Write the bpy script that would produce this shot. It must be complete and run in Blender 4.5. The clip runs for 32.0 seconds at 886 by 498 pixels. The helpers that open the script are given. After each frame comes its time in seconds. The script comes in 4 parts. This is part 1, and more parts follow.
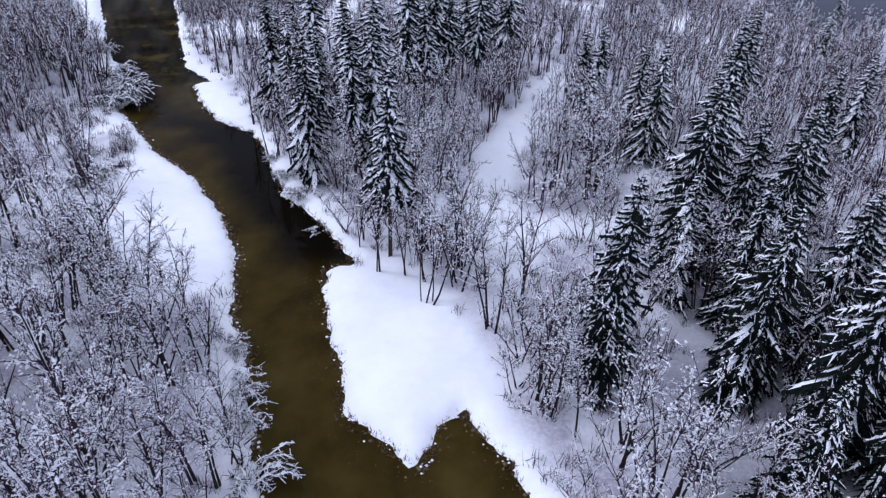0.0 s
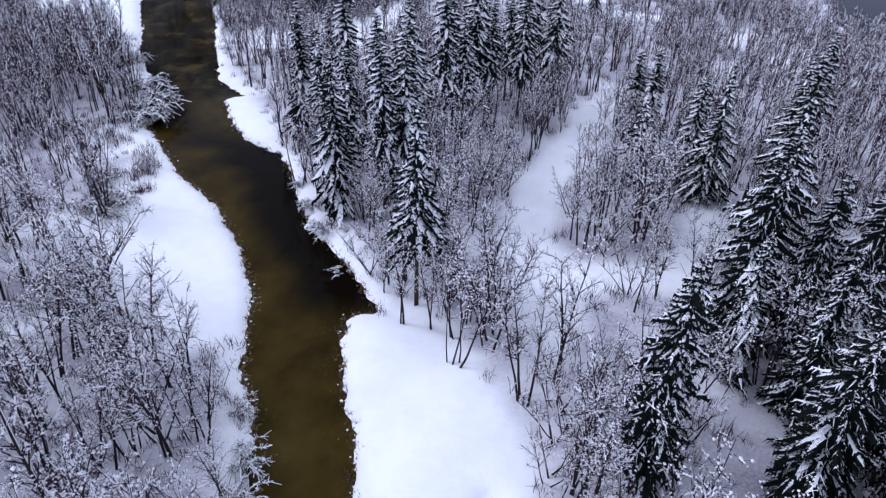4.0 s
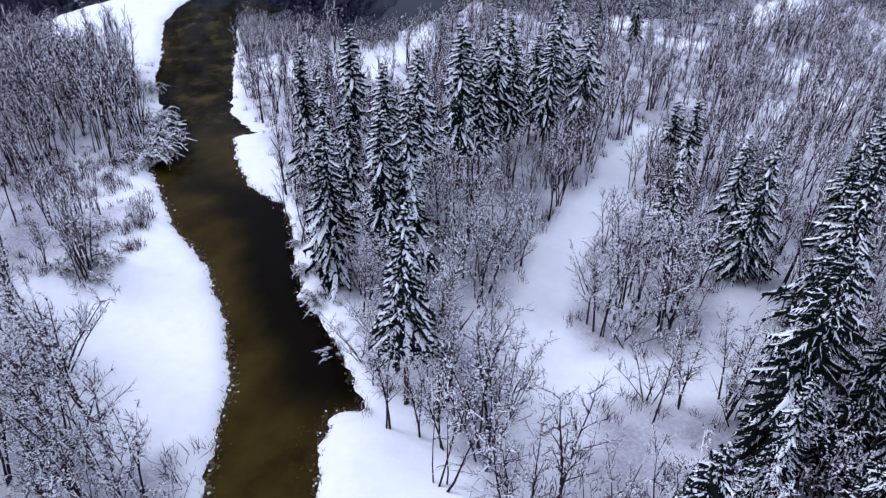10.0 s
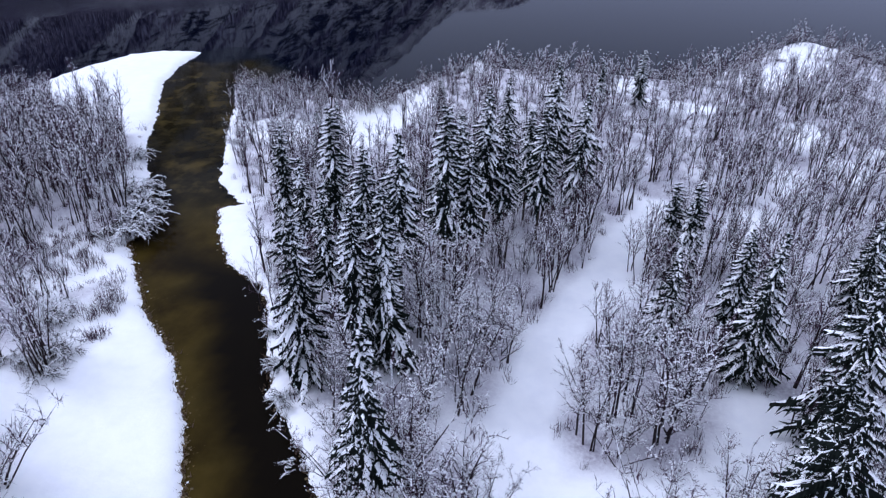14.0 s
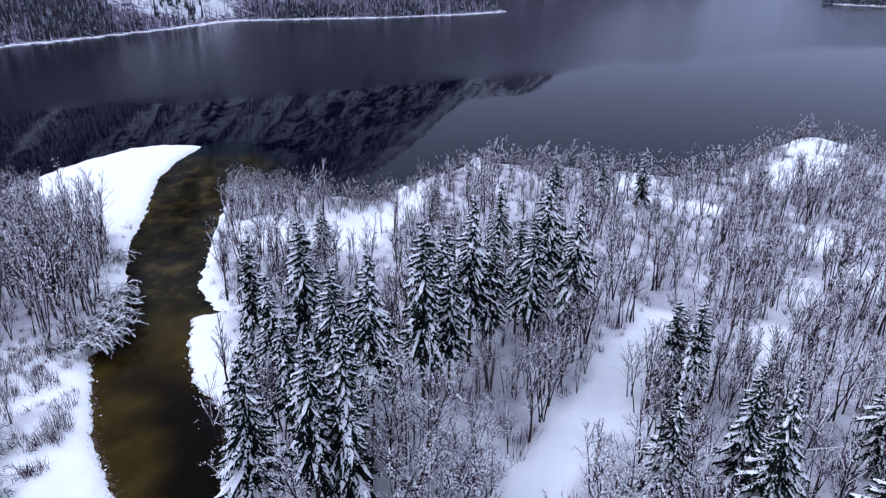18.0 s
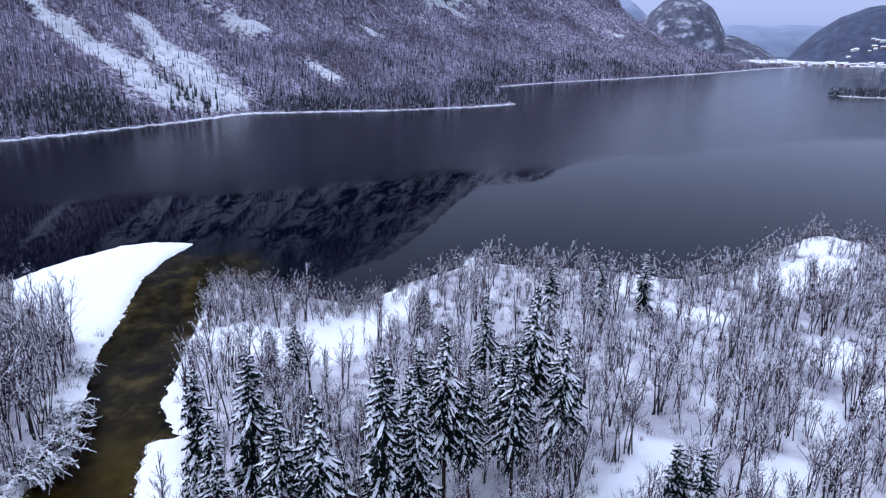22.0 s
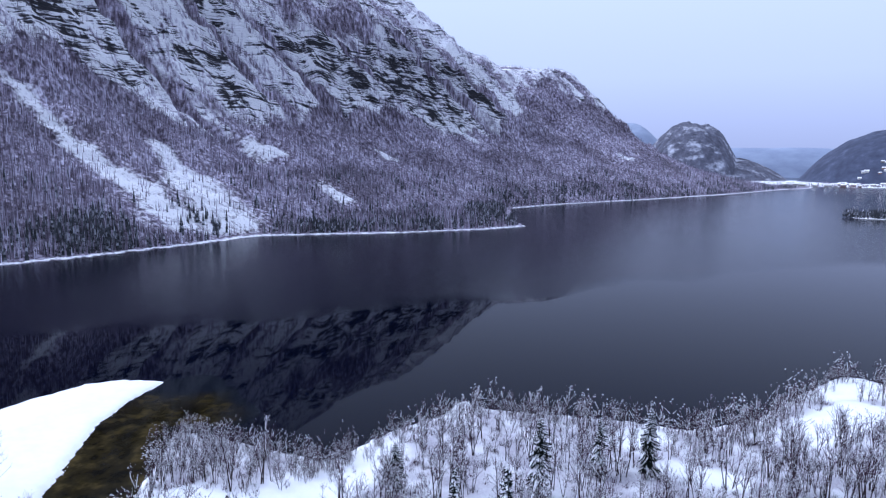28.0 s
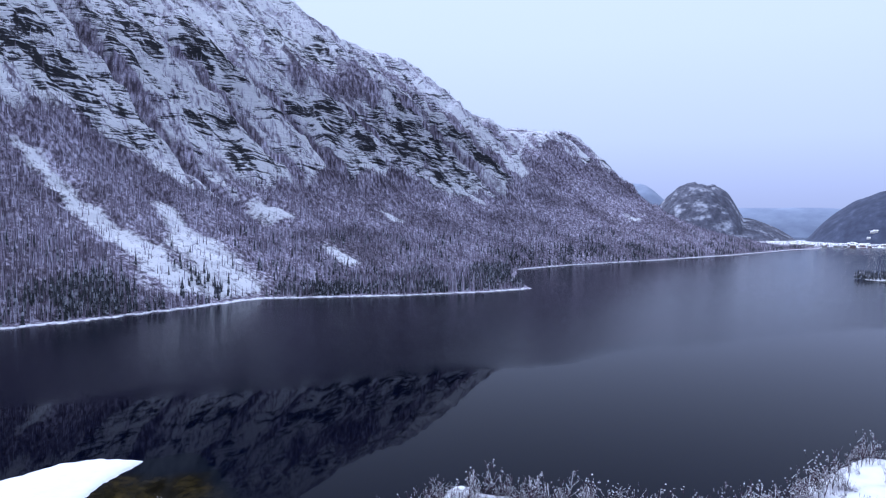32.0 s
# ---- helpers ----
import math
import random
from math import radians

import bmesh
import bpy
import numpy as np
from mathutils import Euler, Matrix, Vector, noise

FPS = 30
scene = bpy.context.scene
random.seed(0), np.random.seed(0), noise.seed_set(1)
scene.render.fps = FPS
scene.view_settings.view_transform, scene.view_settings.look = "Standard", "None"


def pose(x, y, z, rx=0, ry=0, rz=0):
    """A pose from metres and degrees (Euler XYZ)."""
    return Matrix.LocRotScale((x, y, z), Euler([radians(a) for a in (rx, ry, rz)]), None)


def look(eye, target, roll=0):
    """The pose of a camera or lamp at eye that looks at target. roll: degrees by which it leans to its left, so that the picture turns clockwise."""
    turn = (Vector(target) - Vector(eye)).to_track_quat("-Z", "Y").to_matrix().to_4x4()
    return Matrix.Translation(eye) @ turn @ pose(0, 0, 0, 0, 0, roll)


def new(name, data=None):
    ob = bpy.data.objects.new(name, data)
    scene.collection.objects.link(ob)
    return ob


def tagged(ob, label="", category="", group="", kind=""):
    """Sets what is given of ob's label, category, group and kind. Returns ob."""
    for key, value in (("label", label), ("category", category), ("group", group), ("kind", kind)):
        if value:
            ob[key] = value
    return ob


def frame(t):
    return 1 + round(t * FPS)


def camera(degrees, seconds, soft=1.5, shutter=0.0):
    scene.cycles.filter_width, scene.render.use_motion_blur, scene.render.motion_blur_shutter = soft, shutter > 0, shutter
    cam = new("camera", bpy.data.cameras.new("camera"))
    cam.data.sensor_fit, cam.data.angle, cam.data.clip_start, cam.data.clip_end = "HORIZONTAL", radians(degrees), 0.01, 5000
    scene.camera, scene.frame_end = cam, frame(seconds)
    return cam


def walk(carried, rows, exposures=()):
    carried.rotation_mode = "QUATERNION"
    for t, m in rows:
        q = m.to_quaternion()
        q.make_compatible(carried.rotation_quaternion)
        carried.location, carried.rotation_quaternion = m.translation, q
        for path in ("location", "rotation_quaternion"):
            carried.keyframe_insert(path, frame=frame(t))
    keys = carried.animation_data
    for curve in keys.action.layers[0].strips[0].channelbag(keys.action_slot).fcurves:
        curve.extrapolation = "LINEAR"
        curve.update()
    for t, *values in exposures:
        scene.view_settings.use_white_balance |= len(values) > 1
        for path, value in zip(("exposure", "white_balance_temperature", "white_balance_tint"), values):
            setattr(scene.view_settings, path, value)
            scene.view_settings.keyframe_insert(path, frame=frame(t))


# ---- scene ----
# The camera: seconds, eye in metres, then yaw, pitch and roll in degrees.
cam = camera(67.0, 32.0, 1.25)
PATH = [
    (0, 4.05, 0.35, 53.66, 3.99, -33.63, 2.51),
    (0.5, 3.95, 1.70, 53.81, 4.51, -33.71, 2.60),
    (1, 3.87, 3.04, 53.96, 5.03, -33.78, 2.64),
    (1.5, 3.83, 4.37, 54.11, 5.55, -33.84, 2.63),
    (2, 3.82, 5.70, 54.26, 6.08, -33.90, 2.58),
    (2.5, 3.84, 7.01, 54.42, 6.59, -33.94, 2.49),
    (3, 3.88, 8.31, 54.58, 7.11, -33.99, 2.37),
    (3.5, 3.95, 9.60, 54.76, 7.64, -34.05, 2.22),
    (4, 4.05, 10.88, 54.95, 8.18, -34.10, 2.06),
    (4.5, 4.16, 12.14, 55.16, 8.73, -34.15, 1.90),
    (5, 4.29, 13.39, 55.40, 9.27, -34.19, 1.75),
    (5.5, 4.44, 14.62, 55.67, 9.78, -34.21, 1.62),
    (6, 4.61, 15.84, 55.96, 10.26, -34.21, 1.53),
    (6.5, 4.79, 17.04, 56.29, 10.66, -34.20, 1.45),
    (7, 4.98, 18.22, 56.64, 11.00, -34.21, 1.41),
    (7.5, 5.18, 19.39, 57.02, 11.28, -34.23, 1.39),
    (8, 5.39, 20.56, 57.42, 11.51, -34.27, 1.39),
    (8.5, 5.62, 21.72, 57.82, 11.72, -34.31, 1.40),
    (9, 5.86, 22.87, 58.24, 11.91, -34.35, 1.43),
    (9.5, 6.10, 24.04, 58.66, 12.11, -34.40, 1.46),
    (10, 6.36, 25.21, 59.07, 12.29, -34.44, 1.49),
    (10.5, 6.63, 26.39, 59.48, 12.47, -34.49, 1.51),
    (11, 6.89, 27.60, 59.88, 12.65, -34.53, 1.52),
    (11.5, 7.16, 28.82, 60.26, 12.83, -34.51, 1.51),
    (12, 7.44, 30.06, 60.63, 13.02, -34.30, 1.48),
    (12.5, 7.71, 31.33, 60.97, 13.22, -33.81, 1.43),
    (13, 7.98, 32.61, 61.28, 13.43, -33.02, 1.37),
    (13.5, 8.25, 33.92, 61.57, 13.64, -32.06, 1.30),
    (14, 8.52, 35.24, 61.82, 13.85, -31.07, 1.24),
    (14.5, 8.79, 36.58, 62.05, 14.06, -30.11, 1.18),
    (15, 9.06, 37.92, 62.24, 14.26, -29.23, 1.13),
    (15.5, 9.33, 39.27, 62.42, 14.45, -28.41, 1.09),
    (16, 9.60, 40.62, 62.59, 14.63, -27.64, 1.06),
    (16.5, 9.89, 41.97, 62.77, 14.81, -26.88, 1.03),
    (17, 10.18, 43.33, 62.96, 15.00, -26.09, 1.01),
    (17.5, 10.49, 44.69, 63.17, 15.18, -25.26, 0.98),
    (18, 10.81, 46.06, 63.40, 15.37, -24.37, 0.94),
    (18.5, 11.14, 47.44, 63.66, 15.56, -23.44, 0.90),
    (19, 11.49, 48.83, 63.95, 15.76, -22.48, 0.85),
    (19.5, 11.86, 50.24, 64.24, 15.95, -21.53, 0.81),
    (20, 12.24, 51.66, 64.55, 16.14, -20.62, 0.77),
    (20.5, 12.62, 53.11, 64.85, 16.33, -19.75, 0.74),
    (21, 13.01, 54.57, 65.14, 16.50, -18.92, 0.73),
    (21.5, 13.39, 56.05, 65.42, 16.67, -18.11, 0.72),
    (22, 13.78, 57.54, 65.68, 16.83, -17.30, 0.73),
    (22.5, 14.15, 59.04, 65.93, 16.98, -16.49, 0.73),
    (23, 14.51, 60.53, 66.16, 17.14, -15.66, 0.73),
    (23.5, 14.87, 62.03, 66.39, 17.29, -14.82, 0.73),
    (24, 15.21, 63.51, 66.60, 17.44, -13.97, 0.72),
    (24.5, 15.54, 64.97, 66.82, 17.60, -13.11, 0.71),
    (25, 15.86, 66.42, 67.04, 17.75, -12.24, 0.69),
    (25.5, 16.17, 67.85, 67.26, 17.89, -11.38, 0.68),
    (26, 16.47, 69.26, 67.49, 18.02, -10.53, 0.67),
    (26.5, 16.77, 70.65, 67.73, 18.15, -9.71, 0.66),
    (27, 17.05, 72.02, 67.98, 18.27, -8.91, 0.65),
    (27.5, 17.31, 73.38, 68.24, 18.39, -8.14, 0.65),
    (28, 17.55, 74.71, 68.51, 18.50, -7.40, 0.65),
    (28.5, 17.77, 76.02, 68.79, 18.61, -6.68, 0.66),
    (29, 17.96, 77.30, 69.07, 18.72, -5.98, 0.66),
    (29.5, 18.12, 78.53, 69.36, 18.81, -5.30, 0.66),
    (30, 18.25, 79.71, 69.66, 18.90, -4.63, 0.66),
    (30.5, 18.34, 80.82, 69.96, 18.99, -3.96, 0.66),
    (31, 18.39, 81.85, 70.26, 19.08, -3.33, 0.64),
    (31.5, 18.40, 82.79, 70.58, 19.16, -2.78, 0.63),
    (32, 18.37, 83.64, 70.90, 19.25, -2.33, 0.60),
]
walk(cam, [(t, pose(x, y, z, 90 + pitch, 0, yaw) @ pose(0, 0, 0, 0, 0, roll)) for t, x, y, z, yaw, pitch, roll in PATH],
     exposures=[(0, -0.06, 5360, 21), (14, 0.07, 5290, 20), (20, 0.15, 5190, 19), (26, 0.2, 5070, 18), (32, 0.24, 5050, 18)])

# ---- light: an overcast winter day ----
SUN_UP, SUN_TURN = radians(40), radians(-85)
world = bpy.data.worlds.new("winter_sky")
scene.world = world
world.use_nodes = True
wn, wl = world.node_tree.nodes, world.node_tree.links
sky = wn.new("ShaderNodeTexSky")
sky.sky_type, sky.sun_disc = "NISHITA", False
sky.sun_elevation, sky.sun_rotation = SUN_UP, SUN_TURN
sky.air_density, sky.dust_density, sky.altitude = 1.0, 4.0, 300
grey = wn.new("ShaderNodeMix")
grey.data_type = "RGBA"
grey.inputs[0].default_value = 0.93
wl.new(sky.outputs[0], grey.inputs[6])
height_of = wn.new("ShaderNodeTexCoord")
parted = wn.new("ShaderNodeSeparateXYZ")
wl.new(height_of.outputs["Generated"], parted.inputs[0])
cloud = wn.new("ShaderNodeValToRGB")
wl.new(parted.outputs["Z"], cloud.inputs[0])
while len(cloud.color_ramp.elements) < 4:
    cloud.color_ramp.elements.new(0.5)
for stop, (at, tone) in zip(cloud.color_ramp.elements, ((0.0, (0.40, 0.42, 0.535, 1)), (0.12, (0.60, 0.63, 0.76, 1)), (0.25, (0.70, 0.73, 0.82, 1)), (1.0, (1.0, 1.0, 1.0, 1)))):
    stop.position, stop.color = at, tone
scaled = wn.new("ShaderNodeMix")
scaled.data_type, scaled.blend_type = "RGBA", "MULTIPLY"
scaled.inputs[0].default_value, scaled.inputs[7].default_value = 1.0, (10, 10, 10, 1)
wl.new(cloud.outputs[0], scaled.inputs[6])
wl.new(scaled.outputs[2], grey.inputs[7])
wn["Background"].inputs[1].default_value = 0.1
wl.new(grey.outputs[2], wn["Background"].inputs[0])
sun = new("sun", bpy.data.lights.new("sun", "SUN"))
sun.data.energy, sun.data.angle, sun.data.color = 1.5, radians(24), (1.0, 0.97, 0.95)
sun.matrix_world = look((0, 0, 300), (0 + math.sin(SUN_TURN) * -200, math.cos(SUN_TURN) * -200, 300 - 200 * math.tan(SUN_UP)))


# ---- materials ----
def material(name, rough=0.8, base=(0.5, 0.5, 0.5), metal=0.0):
    m = bpy.data.materials.new(name)
    m.use_nodes = True
    p = m.node_tree.nodes["Principled BSDF"]
    p.inputs["Base Color"].default_value = (*base, 1)
    p.inputs["Roughness"].default_value, p.inputs["Metallic"].default_value = rough, metal
    return m, m.node_tree.nodes, m.node_tree.links, p


def grain(nodes, links, scale, detail=4, rough=0.6, stretch=None, coords="Object"):
    """A noise in metres; returns its value socket."""
    tex = nodes.new("ShaderNodeTexCoord")
    n = nodes.new("ShaderNodeTexNoise")
    n.inputs["Scale"].default_value, n.inputs["Detail"].default_value, n.inputs["Roughness"].default_value = scale, detail, rough
    source = tex.outputs[coords]
    if stretch:
        mp = nodes.new("ShaderNodeMapping")
        mp.inputs["Scale"].default_value = stretch
        links.new(source, mp.inputs[0])
        source = mp.outputs[0]
    links.new(source, n.inputs["Vector"])
    return n.outputs["Fac"]


def ramp(nodes, links, value, stops):
    r = nodes.new("ShaderNodeValToRGB")
    e = r.color_ramp.elements
    while len(e) < len(stops):
        e.new(0.5)
    for spot, (at, colour) in zip(e, stops):
        spot.position, spot.color = at, (*colour, 1)
    links.new(value, r.inputs[0])
    return r.outputs[0]


def blend(nodes, links, fac, a, b, how="MIX"):
    m = nodes.new("ShaderNodeMix")
    m.data_type, m.blend_type = "RGBA", how
    for socket, value in ((m.inputs[0], fac), (m.inputs[6], a), (m.inputs[7], b)):
        if hasattr(value, "links"):
            links.new(value, socket)
        elif isinstance(value, tuple):
            socket.default_value = (*value, 1)
        else:
            socket.default_value = value
    return m.outputs[2]


def relief(nodes, links, p, value, strength, distance):
    b = nodes.new("ShaderNodeBump")
    b.inputs["Strength"].default_value, b.inputs["Distance"].default_value = strength, distance
    links.new(value, b.inputs["Height"])
    links.new(b.outputs[0], p.inputs["Normal"])


def snow_material(name, low, high, scale, depth):
    m, n, l, p = material(name, 0.75)
    a = grain(n, l, scale, 6, 0.65)
    l.new(ramp(n, l, a, [(0.25, low), (0.6, high)]), p.inputs["Base Color"])
    relief(n, l, p, grain(n, l, scale * 5, 5, 0.7), 0.6, depth)
    return m


SNOW_GROUND = snow_material("snow_cover", (0.86, 0.875, 0.91), (0.93, 0.94, 0.955), 0.35, 0.1)
n, l = SNOW_GROUND.node_tree.nodes, SNOW_GROUND.node_tree.links
p = n["Principled BSDF"]
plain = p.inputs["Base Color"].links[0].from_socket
# tree shade put into the snow colour, together with fine twig litter
shade_litter = n.new("ShaderNodeAttribute")
shade_litter.attribute_name = "shade_litter"
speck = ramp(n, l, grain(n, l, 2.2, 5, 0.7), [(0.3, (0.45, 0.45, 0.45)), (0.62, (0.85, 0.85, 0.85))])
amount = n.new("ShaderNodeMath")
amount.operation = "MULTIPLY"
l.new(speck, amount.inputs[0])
l.new(shade_litter.outputs["Fac"], amount.inputs[1])
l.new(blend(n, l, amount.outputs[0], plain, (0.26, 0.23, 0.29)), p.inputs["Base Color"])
SNOW_BOUGH = snow_material("bough_snow", (0.84, 0.855, 0.89), (0.94, 0.945, 0.96), 2.0, 0.05)


def bark_material(name, dark, light, scale):
    m, n, l, p = material(name, 0.9)
    a = grain(n, l, scale, 5, 0.7, (1, 1, 0.25))
    c = ramp(n, l, a, [(0.3, dark), (0.75, light)])
    info = n.new("ShaderNodeObjectInfo")
    shade = ramp(n, l, info.outputs["Random"], [(0, (0.75, 0.72, 0.74)), (1, (1.15, 1.1, 1.05))])
    l.new(blend(n, l, 1.0, c, shade, "MULTIPLY"), p.inputs["Base Color"])
    relief(n, l, p, a, 0.5, 0.03)
    p.inputs["Specular IOR Level"].default_value = 0.12
    return m


BARK = bark_material("birch_bark", (0.010, 0.007, 0.008), (0.055, 0.042, 0.046), 6)
TWIG = bark_material("twig_bark", (0.014, 0.009, 0.015), (0.12, 0.072, 0.11), 0.7)
SPRUCE_BARK = bark_material("spruce_bark", (0.03, 0.024, 0.02), (0.09, 0.07, 0.06), 5)
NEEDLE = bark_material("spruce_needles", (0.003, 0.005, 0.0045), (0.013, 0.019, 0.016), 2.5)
STRAW = bark_material("dry_reed", (0.10, 0.07, 0.045), (0.24, 0.17, 0.11), 3)
STONE = bark_material("wet_stone", (0.03, 0.025, 0.018), (0.30, 0.24, 0.13), 1.5)


def water_material(name, deep, shoal, scale, stretch, rough, ripple):
    m, n, l, p = material(name, rough)
    a = grain(n, l, scale, 5, 0.55, stretch)
    l.new(ramp(n, l, a, [(0.36, deep), (0.66, shoal)]), p.inputs["Base Color"])
    p.inputs["IOR"].default_value = 1.33
    relief(n, l, p, grain(n, l, 0.8, 3, 0.5), 0.06, ripple)
    return m, n, l, p


LAKE, n, l, p = water_material("lake_water", (0.00005, 0.0006, 0.0050), (0.00005, 0.0009, 0.0065), 0.01, (1, 1, 1), 0.02, 0.02)
p.inputs["Specular IOR Level"].default_value = 0.055
p.inputs["Specular Tint"].default_value = (0.60, 0.80, 1.0, 1)
# a breeze ruffles the water towards the far shore; the bay before the flats lies calm
tex = n.new("ShaderNodeTexCoord")
axis = n.new("ShaderNodeVectorMath")
axis.operation = "DOT_PRODUCT"
axis.inputs[1].default_value = (-0.00128, 0.00143, 0)
l.new(tex.outputs["Object"], axis.inputs[0])
wander = n.new("ShaderNodeMath")
wander.operation = "MULTIPLY_ADD"
l.new(grain(n, l, 0.006, 3, 0.5), wander.inputs[0])
wander.inputs[1].default_value = 0.16
l.new(axis.outputs["Value"], wander.inputs[2])
breeze = ramp(n, l, wander.outputs[0], [(0.71, (0, 0, 0)), (0.78, (1, 1, 1))])
strength = n.new("ShaderNodeMath")
strength.operation = "MULTIPLY"
l.new(breeze, strength.inputs[0])
strength.inputs[1].default_value = 0.17
bump = n.new("ShaderNodeBump")
bump.inputs["Distance"].default_value = 0.5
l.new(grain(n, l, 1.1, 3, 0.6, (1, 1, 1)), bump.inputs["Height"])
l.new(strength.outputs[0], bump.inputs["Strength"])
l.new(bump.outputs[0], p.inputs["Normal"])
ruffled = n.new("ShaderNodeMath")
ruffled.operation = "MULTIPLY_ADD"
l.new(breeze, ruffled.inputs[0])
ruffled.inputs[1].default_value, ruffled.inputs[2].default_value = 0.06, 0.025
l.new(ruffled.outputs[0], p.inputs["Roughness"])

RIVER, n, l, p = material("river_water", 0.05)
p.inputs["IOR"].default_value, p.inputs["Specular IOR Level"].default_value = 1.33, 0.03
bed = n.new("ShaderNodeAttribute")
bed.attribute_name = "bed"
part_of = n.new("ShaderNodeSeparateColor")
l.new(bed.outputs["Color"], part_of.inputs[0])
silt = ramp(n, l, grain(n, l, 0.10, 5, 0.6, (0.9, 0.7, 1)), [(0.32, (0.016, 0.010, 0.0025)), (0.52, (0.042, 0.029, 0.006)), (0.72, (0.07, 0.051, 0.013))])
weed = ramp(n, l, grain(n, l, 0.16, 5, 0.62, (1.0, 0.8, 1)), [(0.38, (0.004, 0.0035, 0.0015)), (0.53, (0.018, 0.014, 0.005)), (0.68, (0.06, 0.044, 0.014))])
c = blend(n, l, part_of.outputs[2], silt, weed)
# near-black for the deep pool and for painted shade below overhanging bushes
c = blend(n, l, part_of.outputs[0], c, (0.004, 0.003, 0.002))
gravel = ramp(n, l, grain(n, l, 1.6, 4, 0.7), [(0.62, (0, 0, 0)), (0.70, (0.22, 0.16, 0.07))])
speck = n.new("ShaderNodeMix")
speck.data_type, speck.blend_type = "RGBA", "ADD"
l.new(part_of.outputs[1], speck.inputs[0])
l.new(c, speck.inputs[6])
l.new(gravel, speck.inputs[7])
fade = n.new("ShaderNodeMix")
fade.data_type = "RGBA"
l.new(bed.outputs["Alpha"], fade.inputs[0])
fade.inputs[6].default_value = (0.004, 0.006, 0.010, 1)
l.new(speck.outputs[2], fade.inputs[7])
l.new(fade.outputs[2], p.inputs["Base Color"])
relief(n, l, p, grain(n, l, 1.2, 3, 0.5), 0.05, 0.03)

ROCKFACE, n, l, p = material("mountain_side", 0.9)
cover = n.new("ShaderNodeAttribute")
cover.attribute_name = "cover"
split = n.new("ShaderNodeSeparateColor")
l.new(cover.outputs["Color"], split.inputs[0])
flow = n.new("ShaderNodeAttribute")
flow.attribute_name = "flow"


def streak(scale, stretch, detail=6, rough=0.65):
    """Noise drawn out along the fall of the slope."""
    mp = n.new("ShaderNodeMapping")
    mp.inputs["Scale"].default_value = stretch
    l.new(flow.outputs["Vector"], mp.inputs[0])
    q = n.new("ShaderNodeTexNoise")
    q.inputs["Scale"].default_value, q.inputs["Detail"].default_value, q.inputs["Roughness"].default_value = scale, detail, rough
    l.new(mp.outputs[0], q.inputs["Vector"])
    return q.outputs["Fac"]


def adjoin(first, second, share):
    """first + share * (second - 0.5)"""
    m = n.new("ShaderNodeMath")
    m.operation = "MULTIPLY_ADD"
    l.new(second, m.inputs[0])
    m.inputs[1].default_value = share
    l.new(first, m.inputs[2])
    q = n.new("ShaderNodeMath")
    q.operation = "SUBTRACT"
    l.new(m.outputs[0], q.inputs[0])
    q.inputs[1].default_value = share / 2
    return q.outputs[0]


fine = grain(n, l, 0.16, 7, 0.75)
runnel = streak(0.05, (1.0, 0.16, 0), 7, 0.7)
stroke = grain(n, l, 0.24, 4, 0.6, (1.0, 1.0, 0.2))
# rock: thin ledges along the strata, cut by cracks that run with the gullies
ledge = streak(1.0, (0.022, 0.004, 0.15), 7, 0.7)
crack = streak(1.0, (0.10, 0.015, 0.02), 6, 0.7)
boss = streak(1.0, (0.03, 0.012, 0.016), 4, 0.6)
shelf = streak(1.0, (0.06, 0.012, 0.4), 5, 0.65)
broken = adjoin(adjoin(ledge, shelf, 1.0), crack, 0.8)
bare_rock = adjoin(adjoin(broken, boss, 0.8), split.outputs[2], -0.17)
rock = ramp(n, l, bare_rock, [(0.34, (0.012, 0.012, 0.018)), (0.42, (0.06, 0.057, 0.072)), (0.455, (0.45, 0.45, 0.51)), (0.50, (0.9, 0.91, 0.94))])
scrub = ramp(n, l, adjoin(stroke, runnel, 1.7), [(0.28, (0.2, 0.17, 0.22)), (0.40, (0.6, 0.57, 0.65)), (0.53, (1.0, 1.0, 1.0))])
wood_a = ramp(n, l, stroke, [(0.38, (0.07, 0.056, 0.075)), (0.5, (0.26, 0.23, 0.28)), (0.62, (0.64, 0.62, 0.70))])
wood_b = ramp(n, l, runnel, [(0.36, (0.6, 0.57, 0.63)), (0.6, (1.0, 1.0, 1.0))])
stands = ramp(n, l, grain(n, l, 0.012, 4, 0.6), [(0.36, (0.6, 0.57, 0.62)), (0.5, (1.0, 0.98, 1.04)), (0.64, (1.35, 1.35, 1.4))])
wood = blend(n, l, 1.0, blend(n, l, 1.0, wood_a, wood_b, "MULTIPLY"), stands, "MULTIPLY")
drift = ramp(n, l, fine, [(0.36, (0.30, 0.29, 0.35)), (0.46, (0.86, 0.87, 0.91))])


def ragged_edge(value, low, high, share=0.9):
    return ramp(n, l, adjoin(value, adjoin(fine, stroke, 0.8), share), [(low, (0, 0, 0)), (high, (1, 1, 1))])


upper = blend(n, l, 1.0, rock, blend(n, l, ragged_edge(split.outputs[2], 0.25, 0.55), scrub, (0.95, 0.95, 0.95)), "MULTIPLY")
c = blend(n, l, ragged_edge(split.outputs[1], 0.38, 0.6), wood, upper)
c = blend(n, l, ragged_edge(cover.outputs["Alpha"], 0.36, 0.62), c, wood)
lain = ramp(n, l, adjoin(split.outputs[0], adjoin(fine, stroke, 1.0), 1.3), [(0.40, (0, 0, 0)), (0.85, (1, 1, 1))])
c = blend(n, l, lain, c, drift)
l.new(c, p.inputs["Base Color"])
relief(n, l, p, broken, 0.9, 6.0)

